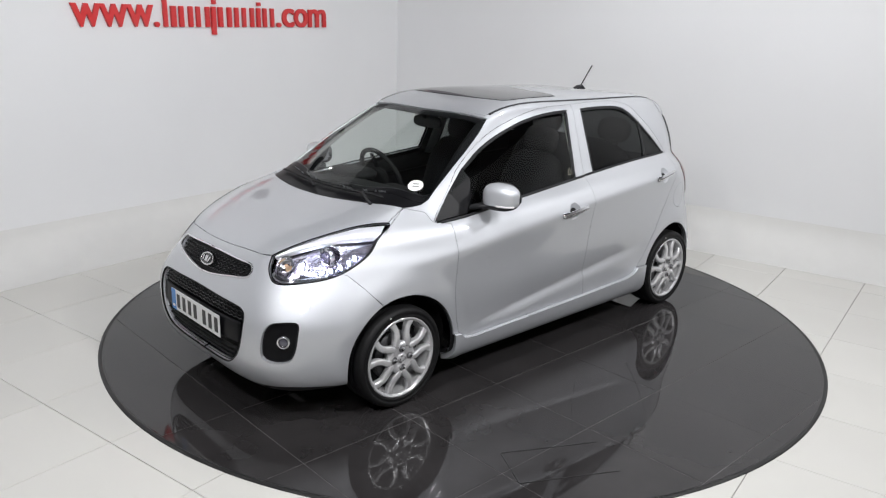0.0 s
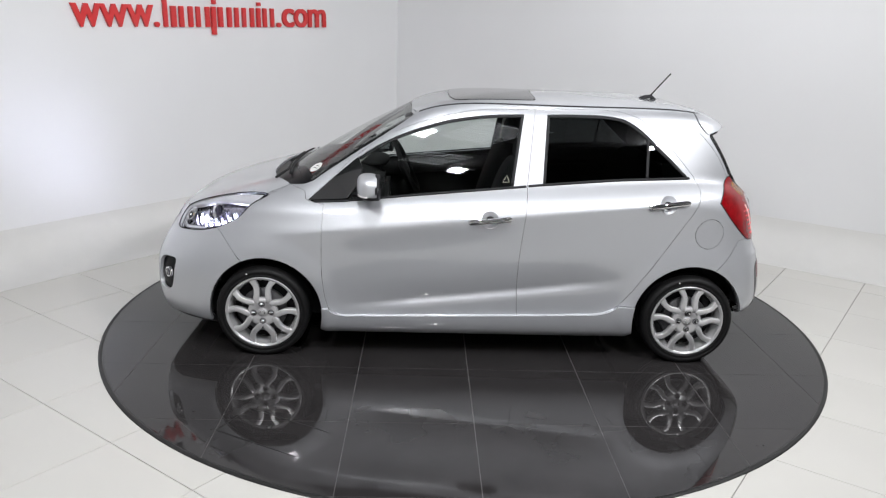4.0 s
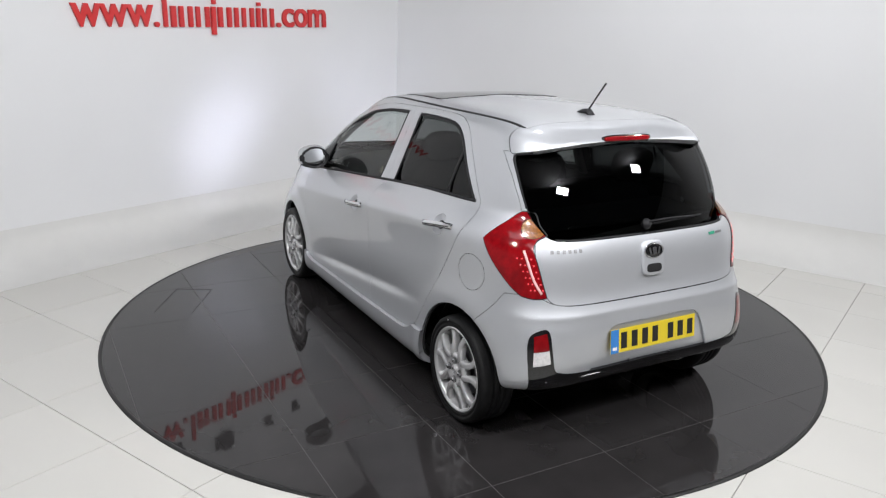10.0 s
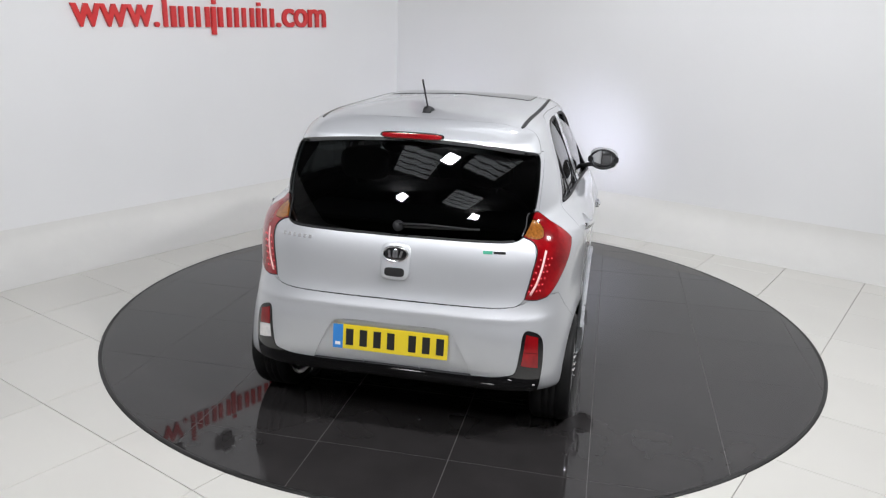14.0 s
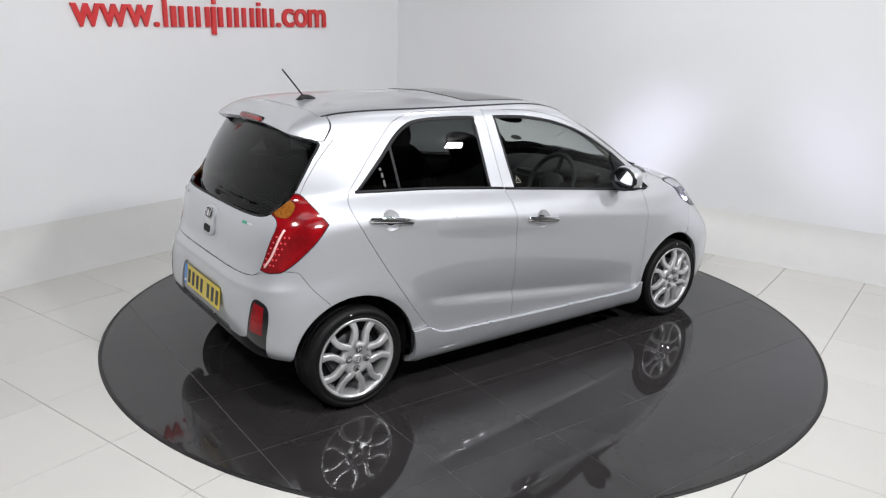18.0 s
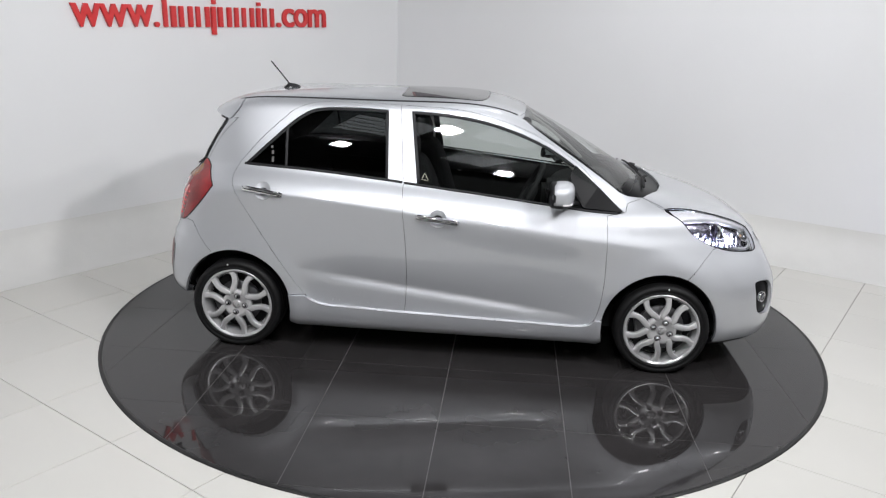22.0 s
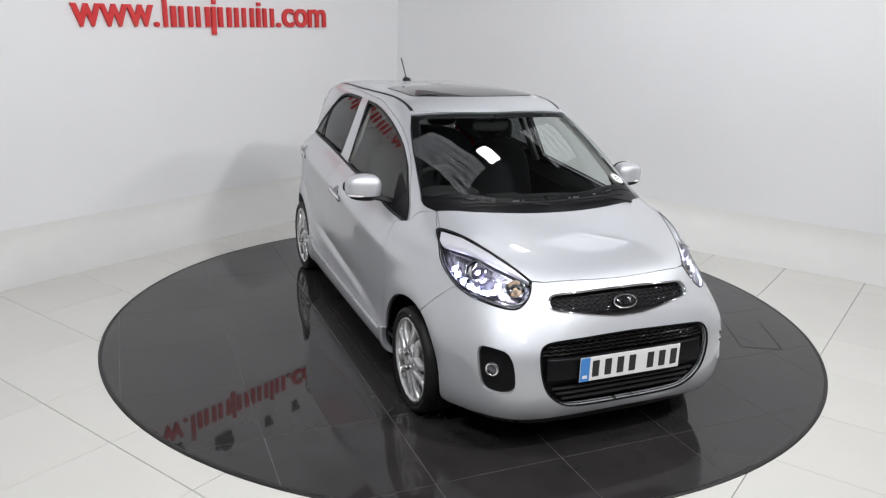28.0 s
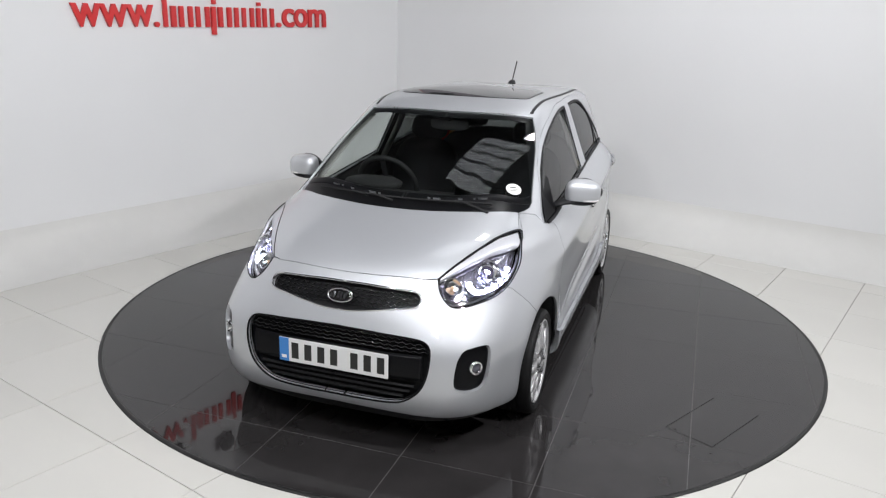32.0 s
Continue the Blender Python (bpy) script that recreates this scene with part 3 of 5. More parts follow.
class Shell:
    """The body's surface, cut into panels along outlines."""

    def __init__(self, panels):
        self.cells, self.names = {}, [n for n, _ in panels]
        self.polys = dict(panels)
        for _, poly in panels:
            for p, q in zip(poly, np.roll(poly, -1, axis=0)):
                for c in range(int(math.floor(min(p[0], q[0]) - 1e-6)), int(math.floor(max(p[0], q[0]) + 1e-6)) + 1):
                    for r in range(int(math.floor(min(p[1], q[1]) - 1e-6)), int(math.floor(max(p[1], q[1]) + 1e-6)) + 1):
                        if 0 <= c < NF and 0 <= r < NV - 1:
                            old = self.cells.get((c, r)) or [[np.array(v, float) for v in ((c, r), (c + 1, r), (c + 1, r + 1), (c, r + 1))]]
                            self.cells[c, r] = [x for o in old for x in split_convex(o, p, q)]
        self.stitch()
        faces, mids = [], []
        for r in range(NV - 1):
            for c in range(NF):
                for f in self.cells.get((c, r)) or [[(c, r), (c + 1, r), (c + 1, r + 1), (c, r + 1)]]:
                    faces.append(f)
                    mids.append(np.mean(f, axis=0))
        mids = np.array(mids)
        owner = np.full(len(faces), -1)
        for k, n in reversed(list(enumerate(self.names))):
            owner[inside(self.polys[n], mids[:, 0], mids[:, 1])] = k
        self.faces = {n: [faces[i] for i in np.nonzero(owner == k)[0]] for k, n in enumerate(self.names)}
        self.faces["rest"] = [faces[i] for i in np.nonzero(owner == -1)[0]]

    def stitch(self):
        """Gives the pieces of neighbouring cells the same points along their common edges."""
        cut = set(self.cells)
        near = cut | {(c + a, r + b) for c, r in cut for a, b in ((1, 0), (-1, 0), (0, 1), (0, -1)) if 0 <= c + a < NF and 0 <= r + b < NV - 1}
        for c, r in near - cut:
            self.cells[c, r] = [[np.array(v, float) for v in ((c, r), (c + 1, r), (c + 1, r + 1), (c, r + 1))]]
        points = {k: np.unique(np.round(np.array([v for f in self.cells[k] for v in f]), 6), axis=0) for k in near}
        for c, r in near:
            pool = np.concatenate([points[k] for k in ((c, r), (c + 1, r), (c - 1, r), (c, r + 1), (c, r - 1)) if k in points])
            fresh = []
            for f in self.cells[c, r]:
                out = []
                for a, b in zip(f, f[1:] + f[:1]):
                    out.append(a)
                    e = b - a
                    size = np.hypot(*e)
                    if size < 1e-6:
                        continue
                    d = pool - a
                    t = (d @ e) / size**2
                    on = (np.abs(d[:, 0] * e[1] - d[:, 1] * e[0]) / size < 3e-4) & (t * size > 8e-4) & ((1 - t) * size > 8e-4)
                    last = -1.0
                    for q, u in sorted(zip(pool[on].tolist(), t[on].tolist()), key=lambda x: x[1]):
                        if (u - last) * size > 8e-4:
                            out.append(np.array(q))
                            last = u
                fresh.append(out)
            self.cells[c, r] = fresh

    def mesh(self, name, sides="LR", gap=0.0013, lift=0.0, depth=0.012, shape=None, source=None):
        """A panel as mesh data: lifted along its normals, its border drawn in by gap and folded back by depth. shape(places, normals) may bend it."""
        index, uv, side_of, polys = {}, [], [], []
        for s in sides:
            for f in self.faces[source or name]:
                ids = []
                for c, r in f:
                    key = (round(c * 700), round(r * 700), s if 0 < c < NF else "M")
                    if key not in index:
                        index[key] = len(uv)
                        uv.append((c, r))
                        side_of.append(-1 if s == "R" and 0 < c < NF else 1)
                    if not ids or ids[-1] != index[key]:
                        ids.append(index[key])
                if len(ids) > 2 and ids[0] == ids[-1]:
                    ids.pop()
                if len(set(ids)) > 2:
                    polys.append(ids if s == "L" else ids[::-1])
        uv, flip = np.array(uv), np.array(side_of)[:, None] * np.array([0, 1, 0]) + np.array([1, 0, 1])
        p, n = on_grid(GRID, uv[:, 0], uv[:, 1]) * flip, on_grid(NORMALS, uv[:, 0], uv[:, 1]) * flip
        n /= np.linalg.norm(n, axis=1, keepdims=True)
        p = p + n * lift
        if shape:
            p, old = shape(p, n)
            n = np.zeros_like(p)
            for f in polys:
                for k in range(1, len(f) - 1):
                    w = np.cross(p[f[k]] - p[f[0]], p[f[k + 1]] - p[f[0]])
                    n[f] += w
            n *= np.where((n * old).sum(1, keepdims=True) < 0, -1, 1)
            size = np.linalg.norm(n, axis=1, keepdims=True)
            n = np.where(size > 1e-12, n / np.maximum(size, 1e-12), old)
        count = {}
        for f in polys:
            for a, b in zip(f, f[1:] + f[:1]):
                count[a, b] = count.get((a, b), 0) + 1
        border = [(a, b) for a, b in count if (b, a) not in count]
        push = np.zeros_like(p)
        for a, b in border:
            e = p[b] - p[a]
            w = np.cross((n[a] + n[b]) / 2, e)
            size = np.linalg.norm(w)
            if size > 1e-9:
                push[a] += w / size * np.linalg.norm(e)
                push[b] += w / size * np.linalg.norm(e)
        size = np.linalg.norm(push, axis=1, keepdims=True)
        push = np.where(size > 1e-9, push / np.maximum(size, 1e-9), 0)
        p = p + push * gap
        verts, norms, faces = list(p), list(n), [tuple(f) for f in polys]
        if depth:
            top, low = {}, {}
            for a, b in border:
                for v in (a, b):
                    if v not in top:
                        top[v], low[v] = len(verts), len(verts) + 1
                        verts += [p[v], p[v] - n[v] * depth]
                        norms += [-push[v] if np.any(push[v]) else n[v]] * 2
                faces.append((top[b], top[a], low[a], low[b]))
        return verts, norms, faces

    def panel(self, name, mat, parent, obname="", label="", **more):
        verts, norms, faces = self.mesh(name, **more)
        ob = mesh_ob(obname or name, verts, faces, mat, parent, label, smooth=True)
        if len(ob.data.vertices) == len(norms):
            ob.data.normals_split_custom_set_from_vertices([tuple(x) for x in norms])
        return ob


# ---------------------------------------------------------------- the car
car = tagged(new("car"), "silver five-door city hatchback parked on the turntable, lights on", "car")
ARCH = {"f": (1.130, 0.262, 0.314), "r": (-1.237, 0.262, 0.318)}
B_SEAM = [(-0.27, 0.20), (-0.262, 0.40), (-0.262, 0.56), (-0.274, 0.73), (-0.298, 0.99), (-0.338, 1.393, "c")]
DOOR_TOP = [(-0.338, 1.393, "c"), (-0.004, 1.379), (0.261, 1.320), (0.468, 1.232), (0.650, 1.116)]
REAR_TOP = [(-1.214, 1.066, "c"), (-1.101, 1.194), (-0.985, 1.305), (-0.915, 1.360), (-0.800, 1.392), (-0.569, 1.398), (-0.338, 1.393, "c")]
HOOD_FRONT = [("T", 1.684, 0.0, "c"), ("T", 1.678, 0.15), ("T", 1.650, 0.335), ("T", 1.620, 0.405, "c")]
HOOD_REAR = [("T", 1.005, 0.592, "c"), ("T", 1.055, 0.52), ("T", 1.105, 0.43), ("T", 1.150, 0.25), ("T", 1.168, 0.10), ("T", 1.170, 0.0, "c")]
LAMP = [(0.400, 0.776, "c"), (0.445, 0.818), (0.511, 0.865), (0.571, 0.897), (0.634, 0.902), (0.657, 0.866), (0.675, 0.793), (0.662, 0.724), (0.631, 0.692), (0.573, 0.676), (0.510, 0.669), (0.470, 0.680), (0.425, 0.725)]
TAIL = [("S", -1.360, 0.932, "c"), ("S", -1.401, 1.004), ("R", 0.577, 1.054), ("R", 0.541, 1.050), ("R", 0.538, 1.000), ("R", 0.527, 0.968, "c"), ("R", 0.575, 0.946), ("R", 0.597, 0.911), ("R", 0.586, 0.825), ("R", 0.563, 0.714, "c"), ("R", 0.611, 0.708), ("R", 0.650, 0.716), ("S", -1.500, 0.772), ("S", -1.428, 0.848)]
SUNROOF = [(0.128, 0.0), (0.124, 0.20), (0.108, 0.34), (0.088, 0.388), (0.045, 0.404), (-0.10, 0.408), (-0.335, 0.402), (-0.352, 0.390), (-0.358, 0.36), (-0.365, 0.0)]
PANELS = [
    ("hole_f", circle("S", *ARCH["f"])),
    ("hole_r", circle("S", *ARCH["r"])),
    ("fuel_flap", circle("S", -1.311, 0.764, 0.083)),
    ("handle_bowl_front", circle("S", -0.094, 0.826, 0.047, 28)),
    ("handle_bowl_rear", circle("S", -1.058, 0.927, 0.047, 28)),
    ("headlamp", outline("F", LAMP)),
    ("upper_grille", outline("F", [(-0.02, 0.741, "c"), (0.10, 0.741), (0.29, 0.733), (0.335, 0.727), (0.356, 0.705), (0.348, 0.678), (0.249, 0.663), (0.12, 0.643), (-0.02, 0.630, "c")])),
    ("lower_grille", outline("F", [(-0.02, 0.572, "c"), (0.20, 0.568), (0.385, 0.558), (0.425, 0.538), (0.438, 0.502), (0.431, 0.417), (0.403, 0.343), (0.345, 0.288), (0.285, 0.262), (0.15, 0.252), (-0.02, 0.251, "c")])),
    ("fog_bezel", outline("F", [(0.575, 0.520), (0.625, 0.525), (0.645, 0.518), (0.656, 0.48), (0.652, 0.400), (0.636, 0.345), (0.600, 0.333), (0.553, 0.343), (0.537, 0.370), (0.543, 0.465), (0.558, 0.508)])),
    ("front_window", outline("S", [(0.884, 0.884, "c"), (0.745, 1.010), (0.620, 1.119), (0.425, 1.230), (0.187, 1.313), (-0.044, 1.354), (-0.276, 1.366, "c"), (-0.222, 0.989, "c"), (0.30, 0.938), (0.683, 0.897)])),
    ("rear_window", outline("S", [(-0.383, 1.005, "c"), (-0.405, 1.367, "c"), (-0.579, 1.371), (-0.800, 1.360), (-0.905, 1.313), (-1.045, 1.190), (-1.186, 1.057, "c"), (-0.80, 1.043)])),
    ("front_door", outline("S", [(0.812, 0.700), (0.813, 0.494), (0.790, 0.330), (0.760, 0.280), (0.700, 0.262), (0.55, 0.264), (-0.268, 0.282, "c"), *B_SEAM[1:], *DOOR_TOP[1:], (0.745, 1.028), (0.897, 0.889, "c"), (0.805, 0.874, "c")])),
    ("rear_door", outline("S", [(-0.268, 0.282, "c"), (-0.60, 0.292), (-0.74, 0.301), (-0.825, 0.340), (-0.979, 0.541), (-1.153, 0.806), (-1.226, 0.930), (-1.243, 1.000), *REAR_TOP, *[b for b in B_SEAM[::-1][1:-1]]])),
    ("side_skirt", outline("S", [(0.835, 0.300, "c"), (0.70, 0.300), (-0.268, 0.320), (-0.70, 0.330), (-0.84, 0.345), (-0.95, 0.340, "c"), (-0.95, 0.16, "c"), (0.835, 0.152, "c")])),
    ("cowl", outline("T", [("T", 1.18, -0.02, "c"), *[p for p in HOOD_REAR[::-1]], ("F", 0.626, 0.966), ("F", 0.628, 0.985), ("T", 0.965, 0.48), ("T", 1.020, 0.25), ("T", 1.035, -0.02, "c")])),
    ("hood", outline("T", [("T", 1.684, -0.02, "c"), *HOOD_FRONT[1:], ("T", 1.54, 0.457), ("T", 1.40, 0.515), ("T", 1.24, 0.580), ("T", 1.145, 0.628), ("T", 1.080, 0.613), *HOOD_REAR, ("T", 1.17, -0.02, "c")])),
    ("windscreen", outline("F", [("T", 1.035, -0.02, "c"), ("T", 1.020, 0.25), ("T", 0.965, 0.48), ("F", 0.628, 0.985), ("F", 0.620, 1.006), ("F", 0.594, 1.091), ("F", 0.562, 1.193), ("F", 0.528, 1.275), ("F", 0.487, 1.343, "c"), ("T", 0.345, 0.25), ("T", 0.354, -0.02, "c")])),
    ("sunroof", outline("T", [(0.128, -0.02, "c"), *SUNROOF[1:-1], (-0.365, -0.02, "c")])),
    ("roof", outline("T", [(0.36, -0.02, "c"), (0.350, 0.25), (0.318, 0.463, "c"), (0.10, 0.478), (-0.50, 0.487), (-1.00, 0.482), (-1.272, 0.470, "c"), (-1.258, 0.20), (-1.256, -0.02, "c")])),
    ("rear_glass", outline("R", [(-0.02, 1.327, "c"), (0.25, 1.319), (0.500, 1.299), (0.552, 1.288), (0.566, 1.262), (0.573, 1.150), (0.566, 1.064), (0.545, 0.985), (0.522, 0.955), (0.455, 0.945), (0.20, 0.942), (-0.02, 0.941, "c")])),
    ("tail_amber", outline("R", [(0.606, 0.990), (0.562, 1.026), (0.538, 1.016), (0.534, 0.975), (0.575, 0.955), (0.612, 0.957)])),
    ("tail_lamp", outline("R", TAIL)),
    ("rear_spoiler", outline("T", [(-1.254, -0.02, "c"), (-1.258, 0.20), (-1.270, 0.47), ("S", -1.236, 1.392), ("S", -1.247, 1.345), ("S", -1.292, 1.290), ("R", 0.560, 1.286, "c"), ("R", 0.500, 1.301), ("R", 0.25, 1.321), ("R", -0.02, 1.329, "c")])),
    ("bumper_lens_upper", outline("R", [(0.632, 0.556, "c"), (0.582, 0.573, "c"), (0.576, 0.497, "c"), (0.637, 0.487, "c")])),
    ("bumper_lens_lower", outline("R", [(0.576, 0.497, "c"), (0.569, 0.437, "c"), (0.640, 0.422, "c"), (0.637, 0.487, "c")])),
    ("lower_valance", outline("R", [(-0.02, 0.372, "c"), (0.43, 0.372), (0.535, 0.392), (0.552, 0.415), (0.564, 0.500), (0.578, 0.583), (0.628, 0.571), (0.650, 0.540), (0.657, 0.46), (0.652, 0.37), (0.640, 0.30), (0.630, 0.26, "c"), ("D", 262, -3, "c"), ("D", 290, -3, "c")])),
    ("number_recess", outline("R", [(-0.02, 0.568, "c"), (0.235, 0.566), (0.272, 0.545), (0.300, 0.500), (0.362, 0.365, "c"), (0.20, 0.362, "c"), (-0.02, 0.362, "c")])),
    ("tailgate", outline("R", [(-0.02, 0.673, "c"), (0.30, 0.674), (0.480, 0.679), (0.535, 0.688), (0.563, 0.716), (0.600, 0.83), (0.58, 0.97), (0.582, 1.08), (0.584, 1.16), (0.580, 1.245), (0.572, 1.292, "c"), (0.25, 1.34), (-0.02, 1.345, "c")])),
    ("front_lip", outline("F", [(-0.02, 0.208, "c"), (0.30, 0.205), (0.50, 0.200), (0.62, 0.205), ("S", 1.45, 0.19), ("S", 1.30, 0.19, "c"), ("D", 115, -3, "c"), ("D", -3, -3, "c")])),
    ("front_bumper", outline("F", [("D", -3, -3, "c"), ("F", -0.02, 0.79, "c"), *HOOD_FRONT[1:3], ("F", 0.405, 0.774, "c"), ("F", 0.56, 0.75, "c"), ("S", 1.392, 0.702, "c"), ("S", 1.328, 0.632), ("S", 1.26, 0.55, "c"), ("S", 1.13, 0.28, "c"), ("D", 120, -3, "c")])),
    ("front_wing", outline("S", [("S", 0.905, 0.894, "c"), ("S", 0.915, 0.930), ("T", 1.002, 0.594, "c"), ("T", 1.16, 0.66, "c"), ("F", 0.60, 0.80, "c"), ("S", 1.40, 0.69, "c"), ("S", 1.24, 0.54, "c"), ("S", 1.13, 0.28, "c"), ("D", 120, -3, "c"), ("S", 0.60, 0.18, "c"), ("S", 0.60, 0.86, "c")])),
    ("rear_bumper", outline("R", [(-0.02, 0.67, "c"), (0.30, 0.672), (0.480, 0.677), (0.545, 0.690), (0.60, 0.72, "c"), ("S", -1.50, 0.716, "c"), ("S", -1.444, 0.632), ("S", -1.365, 0.548, "c"), ("S", -1.237, 0.28, "c"), ("D", 215, -3, "c"), ("D", 290, -3, "c")])),
]
shell = Shell(PANELS)
PAINTED = ["hood", "roof", "front_bumper", "rear_bumper", "tailgate", "front_door", "rear_door", "front_wing", "side_skirt", "fuel_flap", "rear_spoiler", "number_recess", "cowl", "front_lip", "lower_valance", "handle_bowl_front", "handle_bowl_rear"]
shell.faces["inner"] = [f for n in PAINTED + ["rest"] for f in shell.faces[n]]


def place(view, a, b, lift=0.0, side=1):
    c, r = spot(view, a, b)
    p, n = on_grid(GRID, c, r), on_grid(NORMALS, c, r)
    p = p + n / np.linalg.norm(n) * lift
    return Vector((p[0], p[1] * side, p[2]))


def facing(view, a, b, lift=0.0, side=1):
    """A pose on the body: z along its normal, x level."""
    c, r = spot(view, a, b)
    n = on_grid(NORMALS, c, r) * (1, side, 1)
    z = Vector(n).normalized()
    x = Vector((0, 0, 1)).cross(z).normalized()
    m = Matrix((x, z.cross(x), z)).transposed().to_4x4()
    m.translation = place(view, a, b, lift, side)
    return m


def along(path, side=1, lift=0.0):
    """Places on the body along a path of columns and rows."""
    path = np.asarray(path)
    p, n = on_grid(GRID, path[:, 0], path[:, 1]), on_grid(NORMALS, path[:, 0], path[:, 1])
    p = p + n / np.linalg.norm(n, axis=1, keepdims=True) * lift
    return [Vector((a[0], a[1] * side, a[2])) for a in p]


def strip_on(name, view, points, width, mat, side=1, lift=0.0, parent=None, height=None, closed=False, label=""):
    path = outline(view, points, closed=closed, step=0.02)
    c, r = path[:, 0], path[:, 1]
    n = on_grid(NORMALS, c, r) * (1, side, 1)
    return part(name, sweep(along(path, side, lift), width, height, closed, 8, [Vector(x).normalized() for x in n]), mat, parent or car, label, smooth=True)


def ball(cx, cy, cz, sx, sy, sz, power=2.0, steps=28, rows=18):
    """A superellipsoid."""
    bm = bmesh.new()
    bmesh.ops.create_uvsphere(bm, u_segments=steps, v_segments=rows, radius=1.0)
    for v in bm.verts:
        d = v.co.normalized()
        k = (abs(d.x) ** power + abs(d.y) ** power + abs(d.z) ** power) ** (-1 / power)
        v.co = Vector((cx + d.x * k * sx, cy + d.y * k * sy, cz + d.z * k * sz))
    return bm


# ---- panels
def drawn_in(centre, reach, deep):
    """Bends a panel into a dish round a centre in the side view."""
    def shape(p, n):
        d = np.hypot(p[:, 0] - centre[0], p[:, 2] - centre[1]) / reach
        f = np.clip(1 - d * d, 0, 1)[:, None]
        return p - n * f * deep, n
    return shape


def even(axis, degree, bow=0.0):
    """Makes a pane one even curve: a polynomial through it, along one axis."""
    def shape(p, n):
        a, b = [k for k in range(3) if k != axis]
        ca, cb = p[:, a].mean(), p[:, b].mean()
        u, v = p[:, a] - ca, p[:, b] - cb
        m = np.stack([u**i * v**j for i in range(degree + 1) for j in range(degree + 1 - i)], 1)
        q = p.copy()
        q[:, axis] = m @ np.linalg.lstsq(m, p[:, axis], rcond=None)[0]
        if bow:  # rounds the pane outwards over its height
            h = (v * v).mean() * 0.7 - v * v
            q[:, axis] += np.sign(p[:, axis]) * h / (2 * bow)
            if axis == 0:
                h = (u * u).mean() * 0.7 - u * u
                q[:, axis] += np.sign(p[:, axis]) * h / 12
        return q, n
    return shape


def spoiler_shape(p, n):
    f = np.clip((1.405 - p[:, 2]) / 0.075, 0, 1) ** 1.3 * np.clip((0.575 - np.abs(p[:, 1])) / 0.13, 0, 1)
    return p + np.stack([-0.034 * f, 0 * f, 0.010 * f], 1), n


def skirt_shape(p, n):
    """Lets the skirt run out into the wheel arches."""
    f = np.clip((p[:, 0] + 0.95) / 0.07, 0, 1) * np.clip((0.835 - p[:, 0]) / 0.04, 0, 1)
    return p - n * (0.014 * (1 - f * f * (3 - 2 * f)))[:, None], n


shell.panel("inner", M_CABIN, car, "body_frame", "black inner body behind the panels", lift=-0.018, gap=-0.006, depth=0)
shell.faces["rest_right"] = shell.faces["rest"] + shell.faces["fuel_flap"]
for source, s in (("rest", "L"), ("rest_right", "R")):
    shell.panel(source, M_PAINT, car, "body_shell", "silver roof rail, pillars and rear quarter", gap=0.0016, sides=s)
shell.panel("hood", M_PAINT, car, lift=0.001)
shell.panel("roof", M_PAINT, car, "roof_panel")
shell.panel("front_bumper", M_PAINT, car, depth=0.03)
shell.panel("rear_bumper", M_PAINT, car, depth=0.03)
shell.panel("tailgate", M_PAINT, car)
shell.panel("rear_spoiler", M_PAINT, car, shape=spoiler_shape, depth=0.035, gap=0.001)
shell.panel("cowl", M_SCUTTLE, car, label="black scuttle panel", lift=-0.012, gap=-0.003, depth=0.02)
shell.panel("lower_valance", M_GLOSSBLACK, car, label="gloss black lower rear bumper", lift=0.002, gap=0.0, depth=0.04)
shell.panel("front_lip", M_PLASTIC, car, label="black front splitter", lift=-0.006, gap=-0.002, depth=0.03)
shell.panel("number_recess", M_PAINT, car, lift=-0.012, gap=-0.003, depth=-0.010)
windscreen = shell.panel("windscreen", M_GLASS, car, lift=-0.003, gap=-0.002, depth=0, shape=even(0, 3, 1.7))
rear_glass = shell.panel("rear_glass", M_PRIVACY, car, label="dark tinted rear window", lift=-0.003, gap=-0.003, depth=0, shape=even(0, 2, 1.0))
sunroof = shell.panel("sunroof", M_SUNROOF, car, "sunroof_glass", "dark glass sunroof panel, closed", lift=0.003, gap=0.003, depth=0.012)
strip_on("sunroof_seal", "T", SUNROOF, 0.006, M_PLASTIC, 1, -0.001, height=0.004)
strip_on("sunroof_seal", "T", SUNROOF, 0.006, M_PLASTIC, -1, -0.001, height=0.004)
